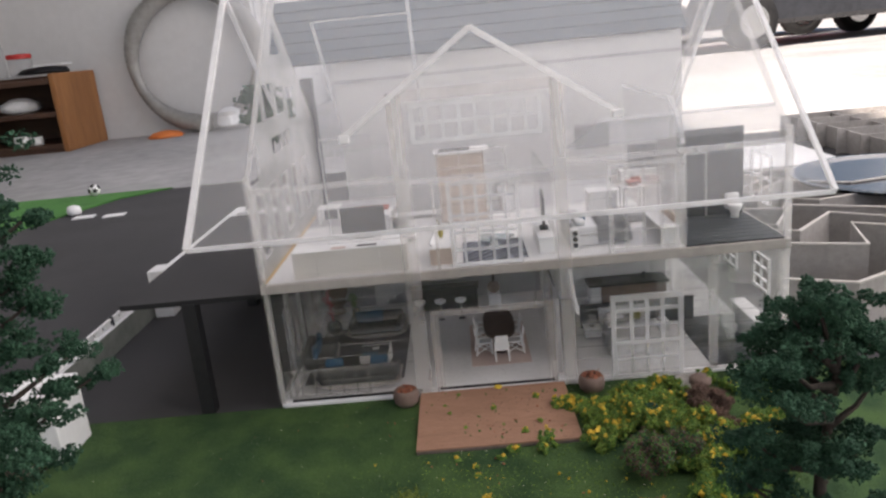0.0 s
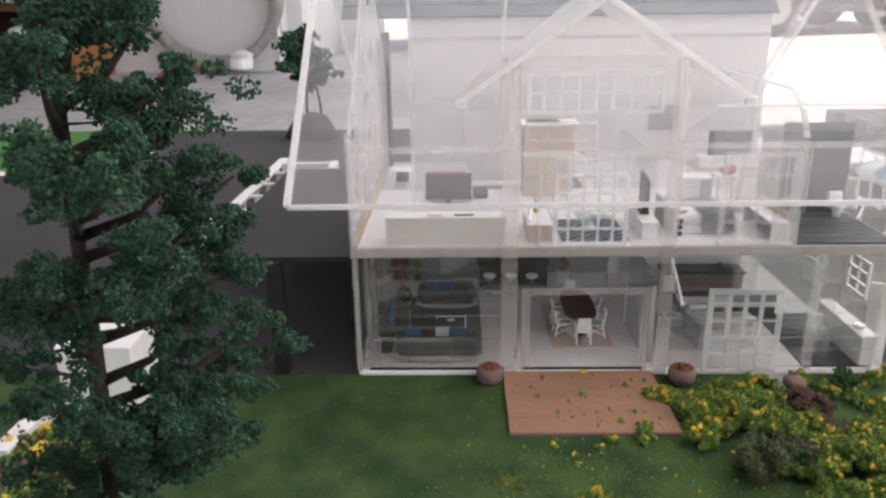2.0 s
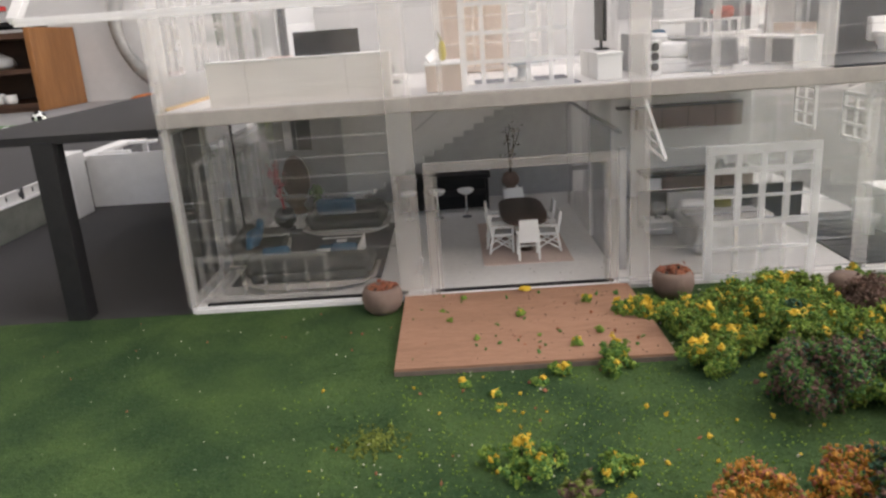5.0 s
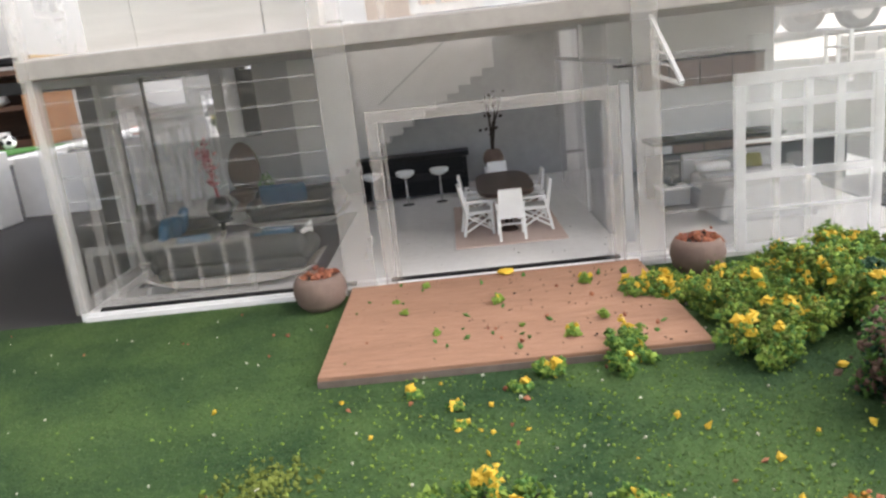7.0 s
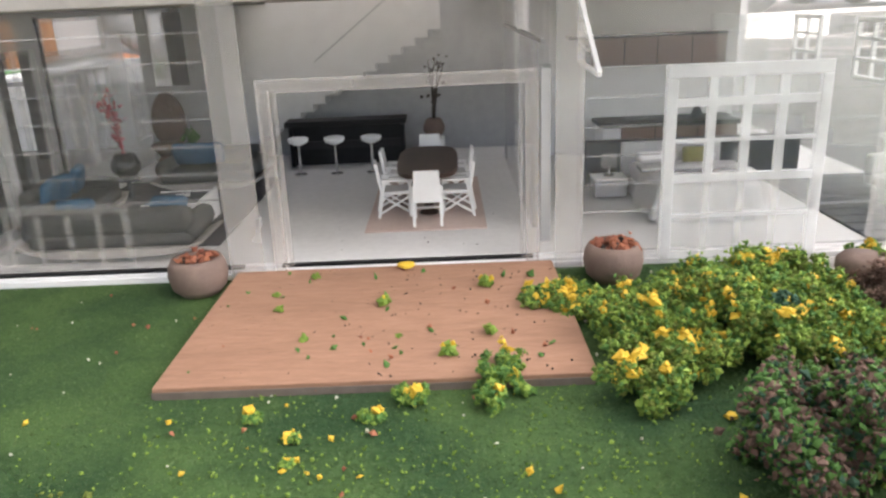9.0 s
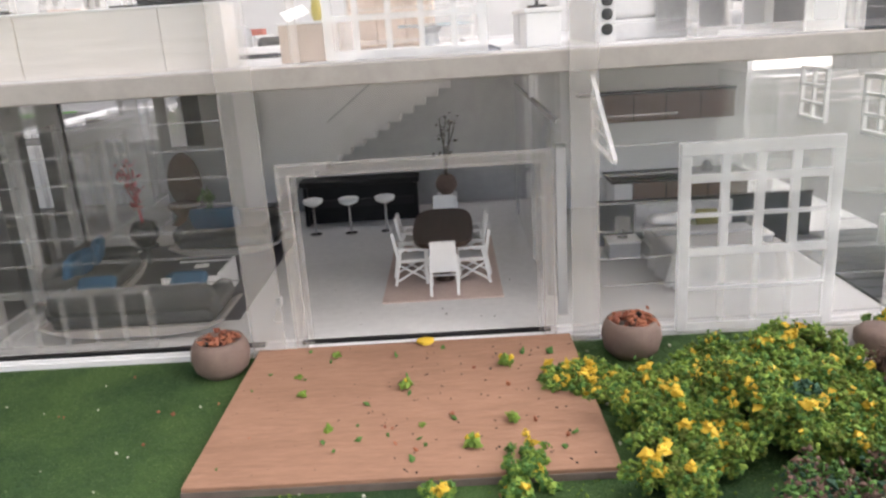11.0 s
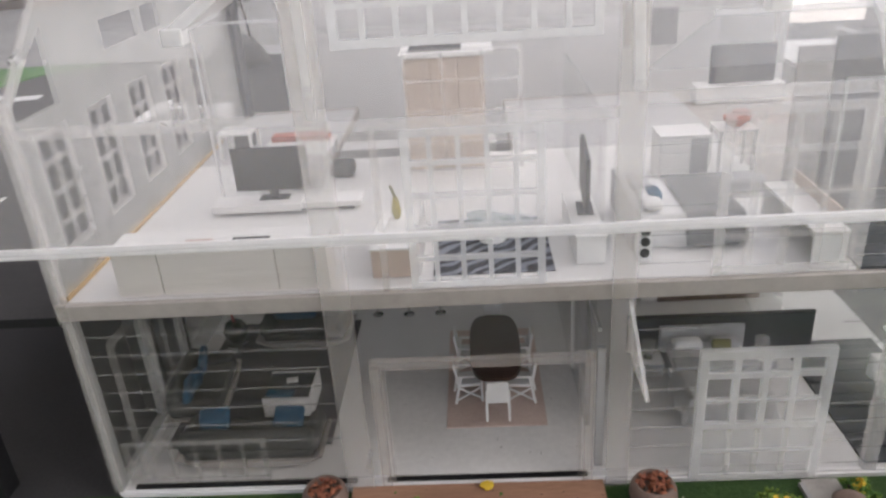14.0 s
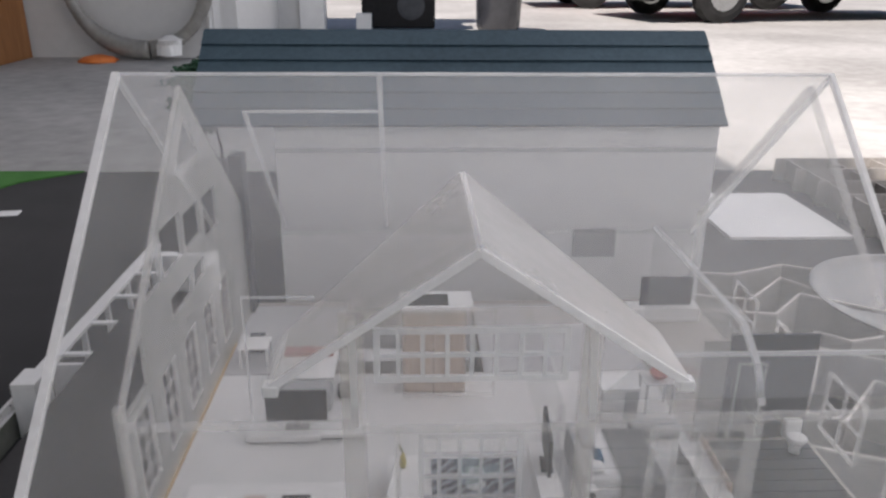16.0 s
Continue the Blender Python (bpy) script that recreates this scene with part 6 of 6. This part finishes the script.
# ---- trees ----
def tree(name, at, height, spread, first, label, seed, clumps, per, lean=(0, 0), width=0.05, size=0.022, taper=0.6, puff=0.16, reach_to=()):
    t = thing(name, at, label, "tree", "model trees")
    rng = random.Random(seed)
    trunk = []
    for i in range(9):
        f = i / 8
        trunk.append(Vector((lean[0] * f + rng.uniform(-0.03, 0.03) * (0 < i), lean[1] * f + rng.uniform(-0.03, 0.03) * (0 < i), height * 0.95 * f)))
    part("trunk", tube(trunk, [width * (1 - 0.78 * i / 8) for i in range(9)], 10), BARK, t, smooth=True)
    cores = []
    for i in range(clumps):
        f = first + (1 - first) * (i + rng.random()) / clumps
        base = Vector((lean[0] * f, lean[1] * f, height * 0.95 * f))
        a = i * 2.4 + rng.uniform(-0.5, 0.5)
        reach = spread * (1 - taper * f) * rng.uniform(0.5, 1.0)
        if math.sin(a) < -0.55 and i % 4:
            continue
        rise = rng.uniform(-0.10, 0.20) * reach
        tip = base + Vector((reach * math.cos(a), reach * math.sin(a), rise))
        mid = base.lerp(tip, 0.5) + Vector((0, 0, -0.03 + rng.uniform(-0.02, 0.05)))
        part("limb", tube([base, mid, tip], [width * 0.32 * (1.2 - f), width * 0.2 * (1.2 - f), 0.004], 6), BARK, t, smooth=True)
        for s in (0.7, 0.86, 1.02):
            c = base.lerp(tip, s) + Vector((rng.uniform(-0.07, 0.07), rng.uniform(-0.07, 0.07), 0.03 + rng.uniform(-0.05, 0.07)))
            cores.append((c, rng.uniform(0.6, 1.25) * puff))
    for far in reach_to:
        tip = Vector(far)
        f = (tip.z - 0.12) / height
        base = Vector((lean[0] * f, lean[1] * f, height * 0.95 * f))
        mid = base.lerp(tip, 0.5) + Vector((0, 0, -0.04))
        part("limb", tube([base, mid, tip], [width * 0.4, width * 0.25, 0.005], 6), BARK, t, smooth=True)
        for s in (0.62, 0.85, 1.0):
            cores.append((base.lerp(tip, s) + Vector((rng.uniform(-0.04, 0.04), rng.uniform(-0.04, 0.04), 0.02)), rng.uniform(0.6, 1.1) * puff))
    cores.append((Vector((lean[0], lean[1], height * 0.95)), puff))
    nrng = np.random.default_rng(seed)
    pts = []
    for c, r in cores:
        sub = nrng.normal(0, r * 0.55, (6, 3)) * [1, 1, 0.5]
        q = ball_points(per, r * 0.5, int(nrng.integers(1e6)), 0.7, 0.5) + sub[nrng.integers(0, 6, per)] + np.array(c)
        pts.append(q)
    crumbs("crown", np.concatenate(pts), size, NEEDLE, t, seed + 5)
    return t


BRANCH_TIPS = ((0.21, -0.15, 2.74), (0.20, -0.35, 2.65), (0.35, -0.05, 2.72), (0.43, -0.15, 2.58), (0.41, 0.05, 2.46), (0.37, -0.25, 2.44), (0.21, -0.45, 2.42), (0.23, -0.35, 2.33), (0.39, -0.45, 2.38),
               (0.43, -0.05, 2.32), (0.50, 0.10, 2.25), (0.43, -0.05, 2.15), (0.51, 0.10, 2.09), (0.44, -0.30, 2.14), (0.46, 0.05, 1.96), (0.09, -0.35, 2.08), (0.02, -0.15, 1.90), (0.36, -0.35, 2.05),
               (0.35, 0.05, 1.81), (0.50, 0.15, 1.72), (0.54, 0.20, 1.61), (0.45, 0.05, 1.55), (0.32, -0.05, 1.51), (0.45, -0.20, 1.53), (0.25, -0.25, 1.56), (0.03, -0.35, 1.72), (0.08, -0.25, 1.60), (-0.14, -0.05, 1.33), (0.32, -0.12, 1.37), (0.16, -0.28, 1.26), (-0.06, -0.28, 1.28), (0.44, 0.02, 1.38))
SMALL_TIPS = ((-0.20, 0.15, 1.40), (-0.29, -0.05, 1.36), (-0.13, 0.20, 1.45), (-0.11, 0.05, 1.57), (-0.06, -0.05, 1.64), (0.15, 0.15, 1.55), (0.17, 0.0, 1.48), (-0.25, -0.20, 1.34), (-0.03, 0.10, 1.04),
              (-0.27, -0.05, 1.10), (-0.30, 0.05, 0.89), (-0.15, -0.25, 1.14), (-0.24, -0.20, 1.49), (0.17, 0.0, 1.08), (-0.08, -0.30, 1.16), (0.27, 0.10, 1.31))
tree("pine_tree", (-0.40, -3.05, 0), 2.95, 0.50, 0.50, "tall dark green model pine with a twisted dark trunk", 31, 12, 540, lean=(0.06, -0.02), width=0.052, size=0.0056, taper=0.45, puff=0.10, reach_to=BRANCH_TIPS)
tree("pine_tree", (-0.07, -4.22, 0), 1.88, 0.42, 0.35, "small dark green model pine at the lawn's edge", 71, 18, 300, lean=(0.08, 0.05), width=0.045, size=0.0105, taper=0.4, puff=0.14)
tree("pine_tree", (2.88, -2.80, 0), 1.62, 0.34, 0.42, "broad dark green model pine on the lawn", 47, 12, 540, lean=(0.03, 0.0), width=0.042, size=0.0058, taper=0.3, puff=0.095, reach_to=SMALL_TIPS)
t = tree("round_tree", (-2.45, 10.9, 0.0), 2.2, 0.62, 0.5, "small dark green model tree with two thin trunks", 58, 16, 110, width=0.04, size=0.034, taper=0.25, puff=0.24)
part("second_trunk", tube([(0.28, 0, 0), (0.27, 0, 0.6), (0.16, 0, 1.3)], [0.035, 0.03, 0.02], 8), BARK, t)
solid("tree_mound", lathe([(0.55, 0), (0.48, 0.22), (0.30, 0.44), (0.08, 0.52)], 24, wobble=0.08), ASPHALT, (-2.3, 10.5, 0.0), "dark mound at the small tree's foot", "mound", smooth=True)

# ---- loose bits and turf fibres ----
rng = np.random.default_rng(5)


def strewn(name, n, x0, x1, y0, y1, z, size, mat, label, seed, dense=None):
    r = np.random.default_rng(seed)
    if dense:
        p = np.c_[r.normal(dense[0], dense[2], n), r.normal(dense[1], dense[3], n)]
        p = p[(p[:, 0] > x0) & (p[:, 0] < x1) & (p[:, 1] > y0) & (p[:, 1] < y1)]
    else:
        p = np.c_[r.uniform(x0, x1, n), r.uniform(y0, y1, n)]
    ob = crumbs(name, np.c_[p, np.full(len(p), z)], size, mat, None, seed)
    return tagged(ob, label, "litter", kind="stuff")


strewn("yellow_litter", 60, 0.6, 3.6, -2.6, -0.9, 0.010, 0.0075, YELLOW, "loose yellow petals strewn over the lawn", 61, (1.9, -1.4, 0.6, 0.45))
strewn("green_litter", 2600, 0.4, 3.7, -2.8, -0.88, 0.006, 0.0036, LEAF, "loose yellow-green crumbs strewn over the lawn", 62, (1.8, -1.5, 0.55, 0.45))
strewn("red_litter", 90, -0.6, 3.4, -2.6, -0.1, 0.010, 0.0068, REDLEAF, "loose red leaf crumbs strewn over the lawn", 63)
strewn("pale_litter", 260, -1.2, 3.4, -2.6, -0.1, 0.010, 0.0042, PALEBIT, "pale crumbs strewn over the lawn", 64)
strewn("deck_litter", 26, 1.15, 2.2, -0.82, -0.06, 0.040, 0.010, LEAF2, "green crumbs strewn on the deck", 65)
strewn("deck_litter", 12, 1.15, 2.2, -0.82, -0.06, 0.039, 0.0065, REDLEAF, "red crumbs strewn on the deck", 66)
strewn("deck_litter", 120, 1.12, 2.22, -0.86, -0.03, 0.0355, 0.0030, BARK, "dark dirt specks on the deck", 69)
strewn("floor_specks", 16, 1.3, 2.2, 0.08, 0.95, 0.0465, 0.0032, BARK, "small dark specks of dirt on the white floor", 68)
strewn("patch_litter", 260, 0.8, 1.3, -1.55, -1.2, 0.007, 0.0055, OLIVELEAF, "flat patch of yellow-green crumbs on the lawn", 67, (1.07, -1.37, 0.055, 0.045))
solid("yellow_leaf", lathe([(0.012, 0), (0.03, 0.006), (0.026, 0.016), (0.01, 0.02)], 10, wobble=0.3), YELLOW, (1.715, -0.045, 0.036), "single yellow leaf lying on the deck", "leaf")
for x, y, s in ((1.986, -0.25, 0.036), (1.66, -0.38, 0.026), (1.40, -0.12, 0.02), (1.33, -0.40, 0.017), (1.86, -0.74, 0.03), (1.98, -0.62, 0.025), (1.30, -0.27, 0.014), (1.45, -0.62, 0.016), (1.72, -0.62, 0.012)):
    tt = thing("deck_tuft", (x, y, 0.034), "small green tuft fallen on the deck", "tuft", "tufts on the deck")
    crumbs("foliage", ball_points(26, s * 0.9, int(1000 * x), 0.6, 0.2) + [0, 0, s * 0.5], s * 0.36, LEAF, tt, int(999 * x))
    if s > 0.025:
        crumbs("flower_mass", ball_points(4, s * 0.8, int(900 * x), 0.5, 0.5) + [0, 0, s * 0.8], s * 0.33, YELLOW, tt, 3)


def fibres(n, x0, x1, y0, y1, height, seed):
    """Short upright turf fibres as thin triangles."""
    r = np.random.default_rng(seed)
    p = np.c_[r.uniform(x0, x1, n), r.uniform(y0, y1, n), np.zeros(n)]
    keep = ~((p[:, 0] > 1.1) & (p[:, 0] < 2.24) & (p[:, 1] > -0.876))
    p = p[keep]
    n = len(p)
    a = r.uniform(0, 2 * np.pi, n)
    side = np.c_[np.cos(a), np.sin(a), np.zeros(n)] * 0.0026
    tip = np.c_[r.normal(0, 0.007, (n, 2)), r.uniform(0.5, 1.2, n) * height]
    v = np.stack([p - side, p + side, p + tip], 1).reshape(-1, 3) * K
    me = bpy.data.meshes.new("turf_fibres")
    me.from_pydata(v.tolist(), [], np.arange(3 * n).reshape(-1, 3).tolist())
    me.materials.append(BLADE)
    return tagged(new("turf_fibres", me), "short dense green turf fibres of the model lawn", "turf", kind="stuff")


fibres(260000, -1.6, 3.6, -2.6, -0.02, 0.007, 8)
